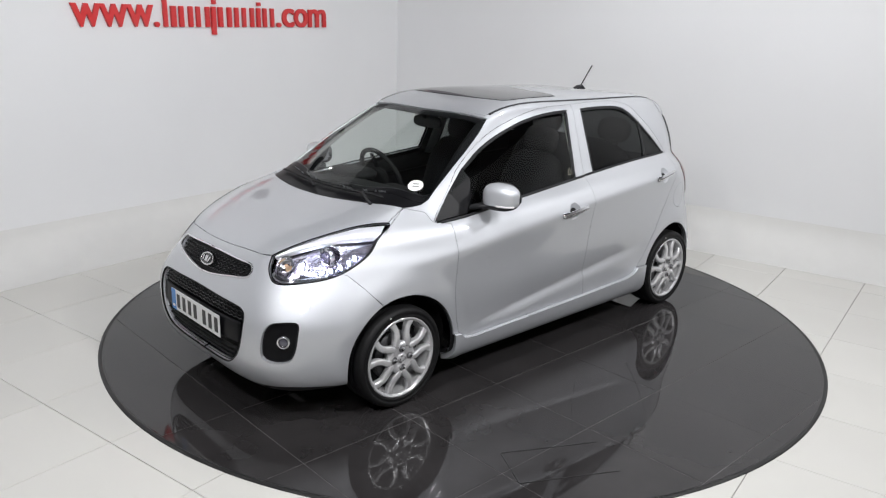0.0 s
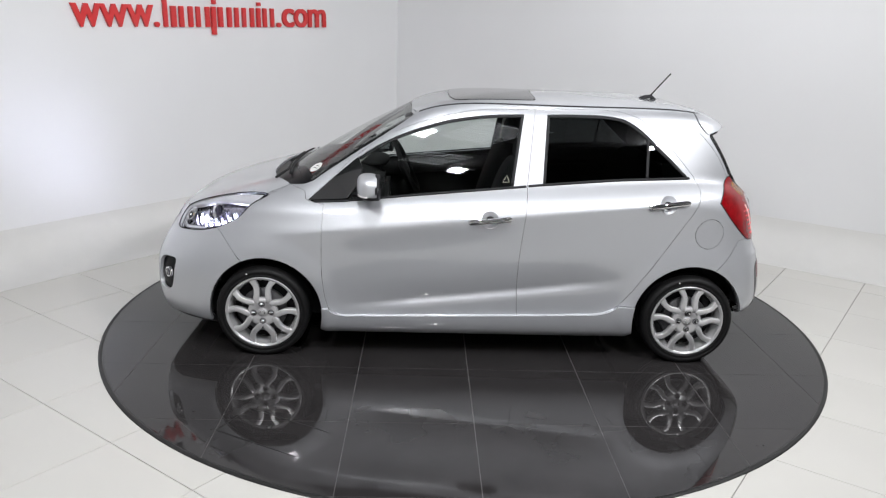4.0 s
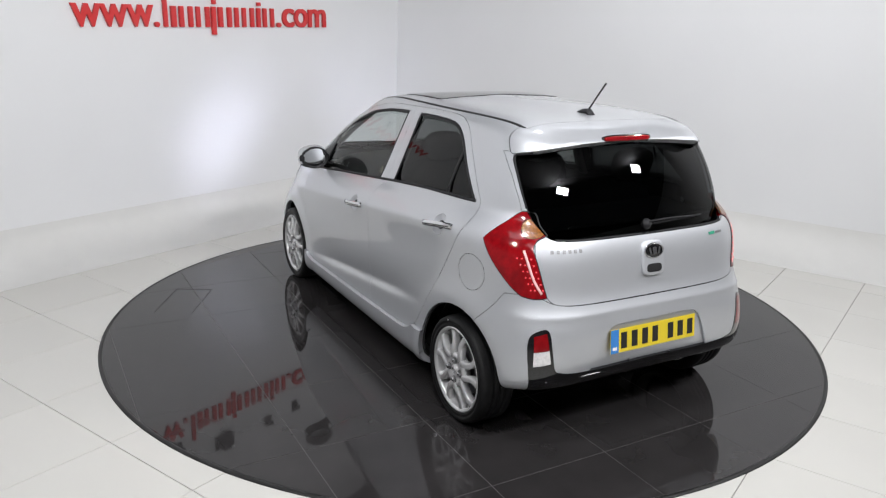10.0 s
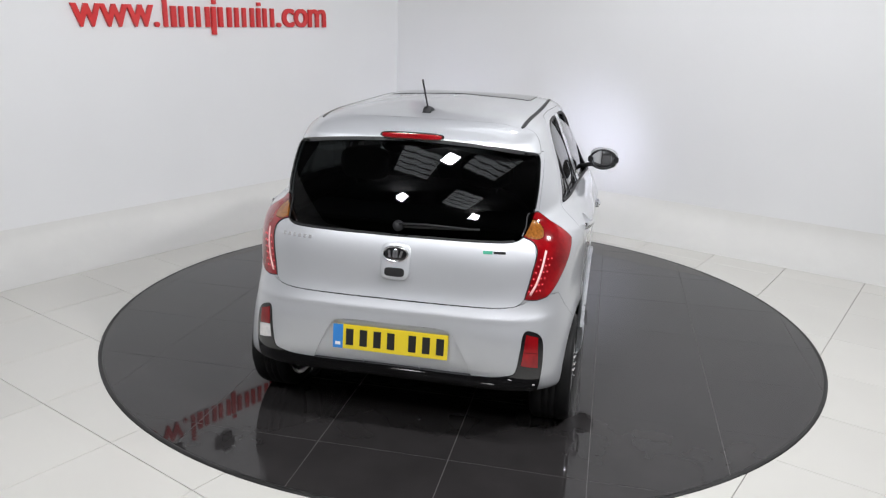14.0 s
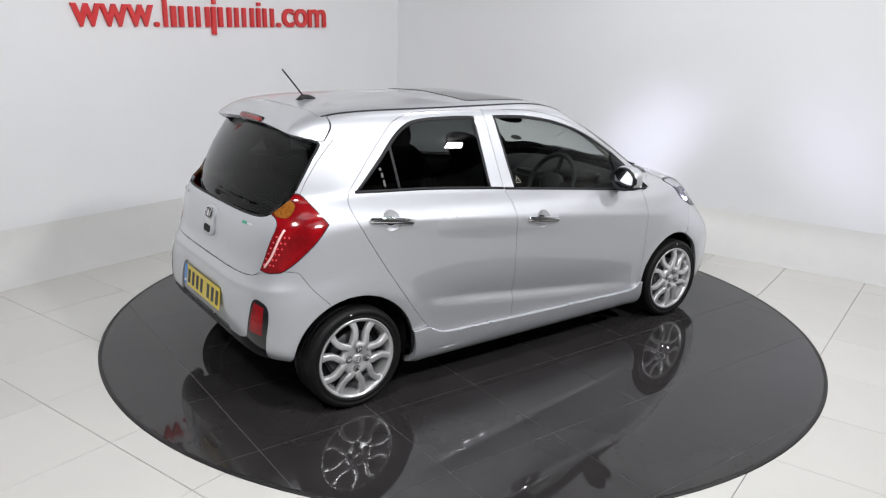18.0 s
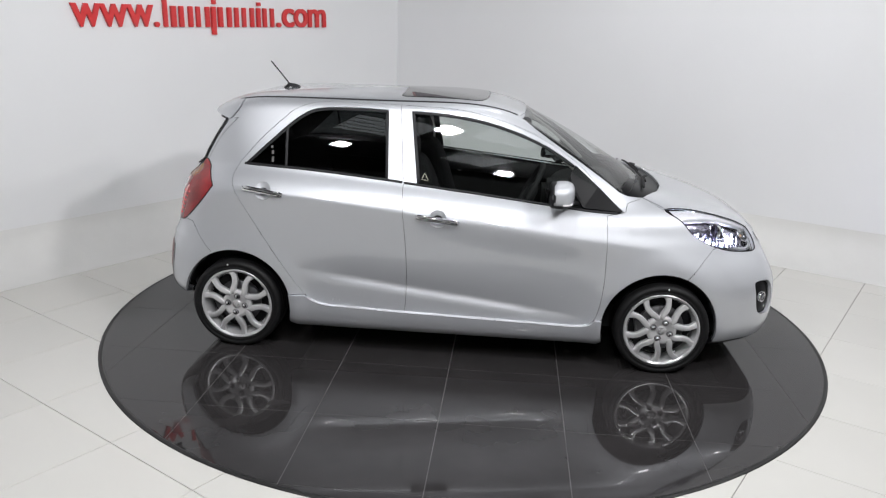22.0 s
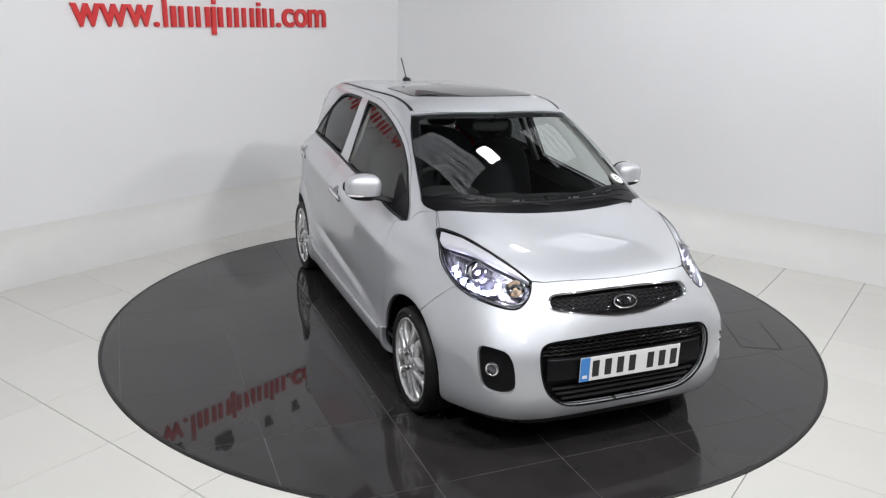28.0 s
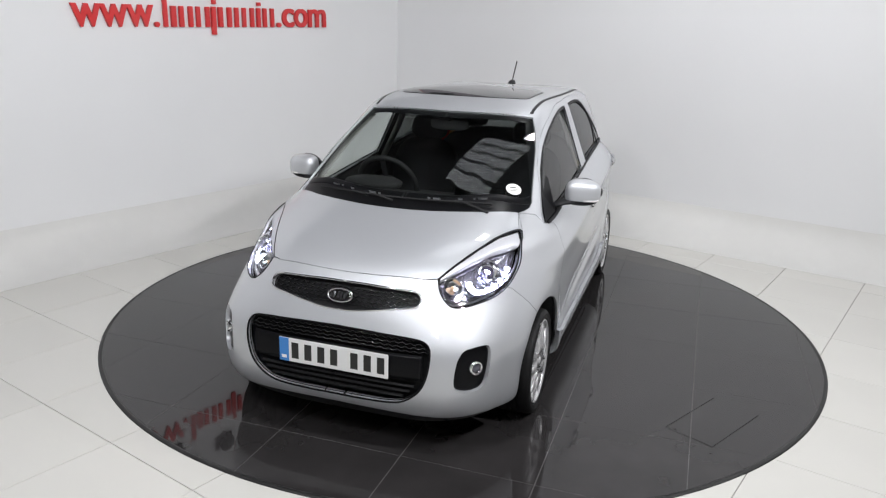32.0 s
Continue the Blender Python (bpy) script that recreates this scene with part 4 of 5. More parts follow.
for s, side in (("L", 1), ("R", -1)):
    door = shell.panel("front_door", M_PAINT, car, sides=s)
    back_door = shell.panel("rear_door", M_PAINT, car, sides=s)
    shell.panel("front_wing", M_PAINT, car, sides=s)
    shell.panel("side_skirt", M_PAINT, car, sides=s, lift=0.022, gap=0.002, depth=0.03, shape=skirt_shape)
    if s == "L":
        shell.panel("fuel_flap", M_PAINT, car, sides=s, label="round fuel filler flap")
    for owner, name, x, z in ((door, "front", -0.094, 0.826), (back_door, "rear", -1.058, 0.927)):
        shell.panel("handle_bowl_" + name, M_PAINT, owner, "handle_bowl", sides=s, gap=-0.001, depth=0, shape=drawn_in((x, z), 0.049, 0.026))
        ends = [place("S", x + dx, z + dz, lift, side) for dx, dz, lift in ((0.113, -0.014, 0.000), (0.105, -0.013, 0.008), (0.06, -0.007, 0.014), (0.0, 0.0, 0.016), (-0.06, 0.006, 0.014), (-0.100, 0.010, 0.009), (-0.112, 0.011, 0.000))]
        handle = part("handle", sweep(ends, 0.030, 0.015, sides=14, power=2.6, ups=[Vector((0, side, 0))] * 7), M_CHROME, owner, "chrome door handle", smooth=True)
        part("grip_inlay", sweep([e + Vector((0, 0.0062 * side, -0.002)) for e in ends[1:-1]], 0.007, 0.005, sides=8, ups=[Vector((0, side, 0))] * 5), M_GLOSSBLACK, owner, "black line along the handle", smooth=True)
        part("lock_cover", ball(*place("S", x - 0.100, z + 0.010, 0.006, side), 0.017, 0.009, 0.014, 3.0, 14, 10), M_CHROME, owner, smooth=True)
    # side glass, seals and mouldings
    glass_f = shell.panel("front_window", M_GLASS, door, "window_pane", sides=s, lift=-0.006, gap=-0.004, depth=0, shape=even(1, 2, 1.0))
    glass_r = shell.panel("rear_window", M_PRIVACY, back_door, "window_pane", "dark privacy glass", sides=s, lift=-0.006, gap=-0.004, depth=0, shape=even(1, 2, 1.0))
    strip_on("window_seal", "S", [(0.62, 1.112), (0.425, 1.222), (0.187, 1.305), (-0.044, 1.346), (-0.268, 1.358, "c"), (-0.216, 1.0, "c")], 0.018, M_PLASTIC, side, -0.003, door, 0.008)
    strip_on("window_seal", "S", [(-0.390, 1.012, "c"), (-0.412, 1.359, "c"), (-0.579, 1.363), (-0.795, 1.352), (-0.897, 1.306), (-1.038, 1.184), (-1.172, 1.062, "c")], 0.016, M_PLASTIC, side, -0.003, back_door, 0.008)
    strip_on("belt_moulding", "S", [(0.86, 0.884), (0.683, 0.895), (0.30, 0.935), (-0.10, 0.975), (-0.292, 0.994)], 0.015, M_PLASTIC, side, 0.002, door, 0.010)
    strip_on("belt_moulding", "S", [(-0.303, 0.996), (-0.40, 1.006), (-0.80, 1.040), (-1.19, 1.056)], 0.015, M_PLASTIC, side, 0.002, back_door, 0.010)
    strip_on("quarter_bar", "S", [(-0.952, 1.050), (-0.964, 1.262)], 0.016, M_PLASTIC, side, -0.002, back_door, 0.008)
    tri = [(-0.164, 1.012), (-0.200, 1.015), (-0.184, 1.048)]
    strip_on("window_sticker", "S", [q + ("c",) for q in tri], 0.0035, M_CREAM, side, -0.003, door, 0.002, True, "small cream warning triangle")
    if side < 0:
        for k, (x, z, h) in enumerate(((-1.030, 1.085, 0.030), (-1.034, 1.122, 0.022), (-1.040, 1.150, 0.014))):
            part("sticker_bar", box(0.012, h, 0.001), M_JOINT, back_door, m=facing("S", x, z, -0.001, side))
    strip_on("sill_lip", "S", [(0.742, 0.2685), (0.70, 0.2575), (0.55, 0.2595), (-0.268, 0.2775), (-0.60, 0.2875), (-0.74, 0.2965), (-0.812, 0.325)], 0.016, M_PAINT, side, 0.007, height=0.010, label="painted lip along the top of the skirt")
    # mirror on a black sail
    sail = [spot("S", *q) for q in ((0.892, 0.889), (0.752, 1.013), (0.628, 1.116), (0.600, 1.060), (0.620, 0.980), (0.680, 0.905))]
    verts = [Vector(on_grid(GRID, *q) + on_grid(NORMALS, *q) * 0.003) for q in sail] + [Vector(on_grid(GRID, *q) - on_grid(NORMALS, *q) * 0.02) for q in sail]
    verts = [Vector((v.x, v.y * side, v.z)) for v in verts]
    n = len(sail)
    mesh_ob("mirror_sail", verts, [tuple(range(n)), tuple(range(2 * n - 1, n - 1, -1))] + [(k, n + k, n + (k + 1) % n, (k + 1) % n) for k in range(n)], M_SCUTTLE, door)
    mirror = part("door_mirror", sweep([Vector((0.625, 0.690 * side, 0.925)), Vector((0.60, 0.735 * side, 0.940)), Vector((0.575, 0.80 * side, 0.950))], 0.075, 0.030, sides=12), M_PLASTIC, car, "silver door mirror on a black arm", smooth=True)
    cap = ball(0, 0, 0, 1, 1, 1, 2.8, 40, 28)
    for v in cap.verts:
        q = v.co.copy()
        tip = 0.5 + 0.5 * q.y
        v.co = Vector((0.566 + q.x * (0.068 - 0.010 * tip) - 0.026 * tip, (0.832 + q.y * 0.092) * side, 0.992 + q.z * (0.073 - 0.010 * tip) + (0.004 if q.z > 0 else 0)))
    if side < 0:
        bmesh.ops.reverse_faces(cap, faces=cap.faces[:])
    low = cap.copy()
    bmesh.ops.bisect_plane(cap, geom=cap.verts[:] + cap.edges[:] + cap.faces[:], plane_co=(0, 0, 0.955), plane_no=(0, 0, 1), clear_inner=True)
    bmesh.ops.bisect_plane(low, geom=low.verts[:] + low.edges[:] + low.faces[:], plane_co=(0, 0, 0.955), plane_no=(0, 0, 1), clear_outer=True)
    for b in (cap, low):
        bmesh.ops.bisect_plane(b, geom=b.verts[:] + b.edges[:] + b.faces[:], plane_co=(0.508, 0, 0), plane_no=(1, 0, 0), clear_inner=True)
    part("mirror_cap", cap, M_PAINT, mirror, "silver cap", smooth=True)
    part("mirror_base", low, M_PLASTIC, mirror, smooth=True)
    ind = [Vector((0.566 + 0.064 * math.cos(a) - 0.020, (0.832 + 0.088 * math.sin(a)) * side, 0.957)) for a in np.linspace(0.15, 1.45, 10)]
    part("mirror_indicator", sweep(ind, 0.008, 0.010), M_WHITE_LENS, mirror, "clear repeater strip", smooth=True)
    part("mirror_rim", sweep([Vector((0.510, (0.828 + 0.085 * math.cos(a)) * side, 0.993 + 0.062 * math.sin(a))) for a in np.linspace(0, 2 * math.pi, 33)[:-1]], 0.034, 0.016, True, 6), M_PLASTIC, mirror, smooth=True)
    face = bmesh.new()
    bmesh.ops.create_circle(face, cap_ends=True, segments=32, radius=1.0, matrix=Matrix.Translation((0.513, 0.828 * side, 0.993)) @ Matrix.Rotation(radians(-107), 4, "Y") @ Matrix.Diagonal((0.062, 0.085, 1, 1)))
    part("mirror_pane", face, M_MIRROR, mirror)
    # roof ditch moulding
    strip_on("roof_strip", "T", [(0.300, 0.472), (0.10, 0.478), (-0.50, 0.487), (-1.00, 0.482), (-1.262, 0.472)], 0.021, M_PLASTIC, side, -0.001, height=0.007)
    # headlamp: bowl, reflectors, projector, daytime strip, clear lens
    lamp = shell.panel("headlamp", M_LAMP_SILVER, car, "headlamp", "clear-lens headlamp with a lit daytime strip", sides=s, lift=-0.050, gap=-0.002, depth=-0.046)
    shell.panel("headlamp", M_LAMP_GLASS, lamp, "lens", sides=s, lift=0.0, gap=0.002, depth=0.006).visible_shadow = False
    strip_on("lamp_seal", "F", LAMP, 0.0060, M_SCUTTLE, side, 0.000, lamp, 0.006, True)
    for y, z, rad, deep, mat in ((0.588, 0.793, 0.050, -0.034, M_CHROME), (0.470, 0.752, 0.043, -0.034, M_CHROME)):
        m = facing("F", y, z, deep, side)
        part("reflector", lathe([(rad, 0.016), (rad * 0.97, 0.020), (rad * 0.88, 0.006), (rad * 0.6, -0.008), (rad * 0.2, -0.012), (0, -0.012)], 28, "Z"), mat, lamp, smooth=True, m=m)
    axis = Vector((1, 0.06 * side, -0.02)).normalized()
    m = axis.to_track_quat("Z", "Y").to_matrix().to_4x4()
    m.translation = place("F", 0.588, 0.793, -0.036, side)
    projector = part("projector", lathe([(0, -0.002), (0.0135, -0.002), (0.014, 0.032), (0.021, 0.032), (0.024, 0.027), (0.029, 0.016), (0.031, -0.004)], 32, "Z"), M_PROJECTOR, lamp, "dark round projector", smooth=True, m=m)
    part("projector_ring", lathe([(0.030, 0.020), (0.034, 0.026), (0.040, 0.022), (0.043, 0.006)], 36, "Z"), M_CHROME, lamp, smooth=True, m=m)
    source = bmesh.new()
    bmesh.ops.create_circle(source, cap_ends=True, segments=20, radius=0.009)
    part("beam_source", source, M_BEAM, lamp, m=m)
    part("indicator_bulb", lathe([(0, 0.012), (0.006, 0.010), (0.009, 0.004), (0.009, -0.01)], 16, "Z"), M_BULB, lamp, "pale indicator bulb", smooth=True, m=facing("F", 0.470, 0.752, -0.034, side))
    ahead = Vector((1, 0.10 * side, -0.04)).normalized()
    cell_turn = ahead.to_track_quat("Z", "Y").to_matrix().to_4x4()
    for y, z in ((0.655, 0.780), (0.652, 0.761), (0.642, 0.744), (0.627, 0.731), (0.610, 0.723), (0.592, 0.720), (0.574, 0.723), (0.557, 0.731), (0.543, 0.744), (0.533, 0.760)):
        cell_m = Matrix.Translation(place("F", y, z, -0.034, side)) @ cell_turn
        part("light_cell", box(0.0215, 0.0215, 0.0010), M_GLOW, lamp, "glowing white light cell", m=cell_m)
        # added dark walls that cut the cell's glow off at oblique angles
        part("cell_shroud", join(*[box(*((0.0008, 0.0230, 0.014) if d[0] else (0.0230, 0.0008, 0.014)), m=Matrix.Translation((d[0] * 0.0112, d[1] * 0.0112, 0.0065))) for d in ((1, 0), (-1, 0), (0, 1), (0, -1))]), M_DARKGLASS, lamp, m=cell_m)
    strip_on("lamp_shield", "F", [(0.672, 0.826), (0.676, 0.780), (0.652, 0.728), (0.595, 0.706), (0.545, 0.718), (0.514, 0.752)], 0.008, M_LAMP_SILVER, side, -0.030, lamp, 0.020, label="chrome lip round the light strip")
    for k in range(6):
        strip_on("reflector_fin", "F", [(0.520 + 0.022 * k, 0.690 + 0.004 * k), (0.524 + 0.022 * k, 0.725 + 0.004 * k)], 0.006, M_CHROME, side, -0.036, lamp, 0.016)
    top = [(0.410, 0.778), (0.445, 0.812), (0.511, 0.860), (0.571, 0.891), (0.630, 0.897), (0.654, 0.866)]
    foot = [(0.410, 0.774), (0.447, 0.793), (0.511, 0.824), (0.571, 0.848), (0.628, 0.850), (0.656, 0.850)]
    rows = []
    for k in range(6):
        (a, b), (c, d) = top[k], foot[k]
        edge = [place("F", a + (c - a) * q, b + (d - b) * q, lift, side) for q, lift in ((0.0, -0.006), (0.33, -0.007), (0.67, -0.009), (1.0, -0.012), (1.0, -0.034))]
        rows.append(edge)
    mesh_ob("lamp_brow", [p for r in rows for p in r], [(5 * i + j, 5 * i + j + 1, 5 * i + j + 6, 5 * i + j + 5) for i in range(5) for j in range(4)], M_BROW, lamp, "pale silver upper brow", smooth=True)
    strip_on("lamp_trim", "F", [(0.440, 0.715), (0.490, 0.690), (0.560, 0.694), (0.625, 0.708)], 0.026, M_CHROME, side, -0.030, lamp, 0.014)
    # rear lamp
    tail = shell.panel("tail_lamp", M_RED_LENS, car, "tail_lamp", "red tail lamp with an amber upper segment", sides=s, lift=0.004, gap=0.0015, depth=0.02)
    shell.panel("tail_amber", M_AMBER, tail, "amber_segment", sides=s, lift=0.0035, gap=0.001, depth=0.01)
    strip_on("lamp_seal", "R", TAIL, 0.007, M_PLASTIC, side, 0.001, tail, 0.005, True)
    # pale strip laid on the lens as a painted reflection of the room
    strip_on("light_guide", "R", [(0.630, 0.908), (0.622, 0.850), (0.605, 0.780), (0.582, 0.730)], 0.011, M_TAIL_STREAK, side, 0.005, tail, 0.005, label="pale streak painted as the room's reflection in the lens")
    for k in range(6):
        z = 0.745 + 0.026 * k
        for d in (-0.013, 0.016, 0.030):
            part("diode", lathe([(0, 0.003), (0.0025, 0.0025), (0.004, 0.001), (0.0045, -0.002)], 10, "Z"), M_DIODE, tail, smooth=True, m=facing("R", 0.586 + 0.27 * (z - 0.73) + d, z, 0.004, side))
    shell.panel("bumper_lens_upper", M_RED_LENS, car, "bumper_reflector", sides=s, lift=0.003, gap=0.001, depth=0.012)
    shell.panel("bumper_lens_lower", M_WHITE_LENS if s == "L" else M_RED_LENS, car, "reversing_lamp" if s == "L" else "rear_fog_lamp", sides=s, lift=0.003, gap=0.001, depth=0.012)
    # fog lamp in its black bezel
    bezel = shell.panel("fog_bezel", M_SCUTTLE, car, label="black fog lamp bezel", sides=s, lift=-0.022, gap=-0.004, depth=-0.020)
    m = facing("F", 0.618, 0.432, -0.012, side)
    part("fog_lamp", lathe([(0, 0.006), (0.012, 0.005), (0.020, 0.002), (0.022, -0.01)], 24, "Z"), M_DARKGLASS, bezel, "round fog lamp", smooth=True, m=m)
    part("fog_ring", lathe([(0.021, 0.002), (0.024, 0.007), (0.029, 0.005), (0.030, -0.01)], 28, "Z"), M_CHROME, bezel, smooth=True, m=m)

FRIT = [("T", 1.015, 0.0), ("T", 1.003, 0.25), ("T", 0.955, 0.46), ("F", 0.632, 1.000), ("F", 0.578, 1.130), ("F", 0.526, 1.238), ("F", 0.480, 1.325), ("T", 0.372, 0.25), ("T", 0.380, 0.0)]
for side in (1, -1):
    strip_on("glass_border", "F", FRIT, 0.050, M_SCUTTLE, side, -0.012, windscreen, 0.004, label="black printed border of the windscreen")
GLASS_EDGE = [(0.500, 1.297), (0.550, 1.286), (0.564, 1.262), (0.571, 1.150), (0.566, 1.068)]
GLASS_FOOT = [(0.500, 0.951), (0.455, 0.947), (0.20, 0.944), (0.0, 0.943)]
for side in (1, -1):
    for path in (GLASS_EDGE, GLASS_FOOT):
        strip_on("glass_seal", "R", path, 0.014, M_PLASTIC, side, -0.002, rear_glass, 0.008, label="black seal of the rear window")
# ---- nose: grilles, badge, plate
grille = shell.panel("upper_grille", M_PLASTIC, car, "upper_grille", "black mesh grille with a chrome rim", lift=-0.028, gap=-0.004, depth=-0.026)
TOP_RIM = [(0.0, 0.741), (0.10, 0.741), (0.29, 0.733), (0.335, 0.727), (0.356, 0.705), (0.348, 0.678), (0.249, 0.663), (0.12, 0.643), (0.06, 0.636), (0.0, 0.634)]
LOW_RIM = [(0.0, 0.572), (0.20, 0.568), (0.385, 0.558), (0.425, 0.538), (0.438, 0.502), (0.431, 0.417), (0.403, 0.343), (0.345, 0.288), (0.285, 0.262), (0.15, 0.252), (0.0, 0.251)]
for side in (1, -1):
    strip_on("chrome_rim", "F", TOP_RIM, 0.010, M_CHROME, side, 0.001, grille, 0.010)
lower = shell.panel("lower_grille", M_SCUTTLE, car, "lower_grille", "wide black lower grille", lift=-0.040, gap=-0.004, depth=-0.038)
for side in (1, -1):
    strip_on("grille_rim", "F", LOW_RIM, 0.009, M_SCUTTLE, side, -0.004, lower, 0.010)


def mesh_row(parent, z, half, wave, lift, size):
    """One wavy bar of the honeycomb."""
    for side in (1, -1):
        pts = [("F", max(0.0, half * k / 22), z + (wave if k % 2 else -wave)) for k in range(23)]
        strip_on("grille_bar", "F", pts, size, M_GLOSSBLACK, side, lift, parent, 0.012)


for z, half in ((0.722, 0.33), (0.707, 0.345), (0.692, 0.345), (0.677, 0.32), (0.662, 0.22)):
    mesh_row(grille, z, half, 0.004, -0.016, 0.005)
for z, half in ((0.556, 0.36), (0.540, 0.40), (0.524, 0.42), (0.508, 0.425)):
    mesh_row(lower, z, half, 0.004, -0.022, 0.005)
for side in (1, -1):
    strip_on("plate_band", "F", [("F", 0.0, 0.432), ("F", 0.2, 0.432), ("F", 0.405, 0.436)], 0.115, M_SCUTTLE, side, -0.020, lower, 0.010)
    for z, w in ((0.345, 0.37), (0.318, 0.35), (0.290, 0.32)):
        strip_on("intake_slat", "F", [("F", 0.0, z), ("F", 0.2, z), ("F", w, z)], 0.010, M_CABIN, side, -0.026, lower, 0.016)


def badge(m, w, h, parent):
    plate = part("badge", lathe([(0, 0.008), (0.8, 0.007), (1.0, 0.002), (1.02, -0.01)], 40, "Z"), M_GLOSSBLACK, parent, "oval badge", smooth=True, m=m @ Matrix.Diagonal((w, h, 1, 1)))
    part("badge_rim", sweep([Vector((w * math.cos(a), h * math.sin(a), 0.006)) for a in np.linspace(0, 2 * math.pi, 41)[:-1]], 0.008, 0.008, True), M_CHROME, parent, "chrome rim", smooth=True, m=m)
    for x, lean in ((-0.48, 0.2), (-0.10, 0.0), (0.12, 0.0), (0.48, -0.3)):
        part("badge_bar", box(w * 0.20, h * 0.95, 0.005, 0.001, m=Matrix.Translation((x * w, 0, 0.010)) @ Matrix.Rotation(lean, 4, "Z")), M_CHROME, parent, m=m)


m = facing("F", 0.0, 0.688, -0.004)
badge(m, 0.057, 0.029, car)


def number_plate(m, mat, label):
    plate = part("number_plate", box(0.520, 0.111, 0.004, 0.0015), mat, car, label, m=m)
    part("country_band", box(0.046, 0.109, 0.0012, m=Matrix.Translation((-0.236, 0, 0.0025))), M_PLATE_BLUE, plate)
    for k, x in enumerate((-0.176, -0.113, -0.050, 0.012, 0.108, 0.170, 0.232)):
        part("bar", box(0.034, 0.074, 0.0012, m=Matrix.Translation((x - 0.006, 0, 0.0026))), M_PLATE_BLACK, plate)
    part("band_bar", box(0.024, 0.014, 0.0012, m=Matrix.Translation((-0.236, -0.033, 0.0034))), M_PLATE_W, plate)


number_plate(Matrix.Translation((1.834, 0.002, 0.431)) @ Matrix.Rotation(radians(90), 4, "Z") @ Matrix.Rotation(radians(90), 4, "X"), M_PLATE_W, "white front number plate")
number_plate(Matrix.Translation((-1.719, 0.004, 0.490)) @ Matrix.Rotation(radians(-90), 4, "Z") @ Matrix.Rotation(radians(83), 4, "X"), M_PLATE_Y, "yellow rear number plate")

# ---- tail: badge, handle, wiper, brake lamp, aerial
m = facing("R", 0.0, 0.868, 0.001)
pull = part("tailgate_handle", ball(0, -0.032, -0.002, 0.066, 0.080, 0.012, 4.5, 40, 24), M_PAINT, car, smooth=True, m=m)
part("handle_slot", ball(0, -0.078, 0.007, 0.045, 0.020, 0.005, 4.0, 28, 14), M_CABIN, pull)
badge(m @ Matrix.Translation((0, 0, 0.006)), 0.054, 0.032, car)
for k in range(6):
    part("name_bar", box(0.014, 0.016, 0.003, 0.001), M_ALLOY, car, m=facing("R", 0.400 + 0.026 * k, 0.905, 0.003))
part("trim_badge", box(0.040, 0.014, 0.003), M_BADGE, car, "small green badge", m=facing("R", 0.395, 0.905, 0.002, -1))
part("trim_bar", box(0.050, 0.010, 0.003), M_CHROME, car, m=facing("R", 0.445, 0.905, 0.002, -1))
brake_m = Matrix.Translation((-1.412, 0, 1.345)) @ Matrix.Rotation(radians(-90), 4, "Z") @ Matrix.Rotation(radians(80), 4, "X")
part("brake_housing", ball(0, 0, -0.004, 0.146, 0.019, 0.012, 4.0, 36, 16), M_GLOSSBLACK, car, "black surround of the brake lamp", smooth=True, m=brake_m)
part("brake_lamp", ball(0, 0, 0.002, 0.136, 0.012, 0.010, 5.0, 36, 16), M_RED_LENS, car, "red high-level brake lamp", smooth=True, m=brake_m)
rear_wiper = part("rear_wiper", lathe([(0, 0.022), (0.018, 0.020), (0.024, 0.010), (0.026, -0.006)], 20, "Z"), M_PLASTIC, car, "black rear wiper", smooth=True, m=facing("R", 0.005, 0.978, 0.003))
part("wiper_arm", sweep([place("R", 0.0, 0.982, 0.022), place("R", 0.12, 0.986, 0.022, -1), place("R", 0.30, 0.984, 0.012, -1)], 0.016, 0.010, taper=lambda t: 1 - 0.5 * t), M_PLASTIC, car, smooth=True)
part("wiper_blade", sweep([place("R", 0.02 + 0.03 * k, 0.975 + 0.001 * k, 0.008, -1) for k in range(12)], 0.010, 0.010), M_PLASTIC, car, smooth=True)
aerial = part("aerial", sweep([Vector((-1.06, 0, 1.424)), Vector((-1.09, 0, 1.436)), Vector((-1.125, 0, 1.440)), Vector((-1.150, 0, 1.418))], 0.042, 0.024, sides=12), M_PLASTIC, car, "short black roof aerial", smooth=True)
part("aerial_rod", sweep([Vector((-1.115, 0, 1.435)), Vector((-1.175, 0, 1.508)), Vector((-1.236, 0, 1.580))], 0.0085, sides=8), M_PLASTIC, aerial, smooth=True)
# front wipers lie over the scuttle
for y0, y1 in ((0.46, -0.12), (-0.02, -0.47)):
    blade = [place("T", 1.065 - 0.19 * abs(y) ** 2, abs(y), 0.003, 1 if y >= 0 else -1) for y in np.linspace(y0, y1, 14)]
    part("wiper_blade", sweep(blade, 0.014, 0.010), M_CABIN, car, "black windscreen wiper", smooth=True)
    arm = [place("T", 1.105, abs(y0 * 0.9 + 0.05), 0.006, 1 if y0 > 0 else -1)] + [p + Vector((0.012, 0, 0.003)) for p in blade[3:9]]
    part("wiper_arm", sweep(arm, 0.018, 0.012, taper=lambda t: 1 - 0.4 * t), M_CABIN, car, smooth=True)
sticker = bmesh.new()
bmesh.ops.create_circle(sticker, cap_ends=True, segments=28, radius=0.040)
part("paper_disc", sticker, M_STICKER, car, "round white paper disc behind the windscreen", m=facing("F", 0.532, 1.045, -0.006))
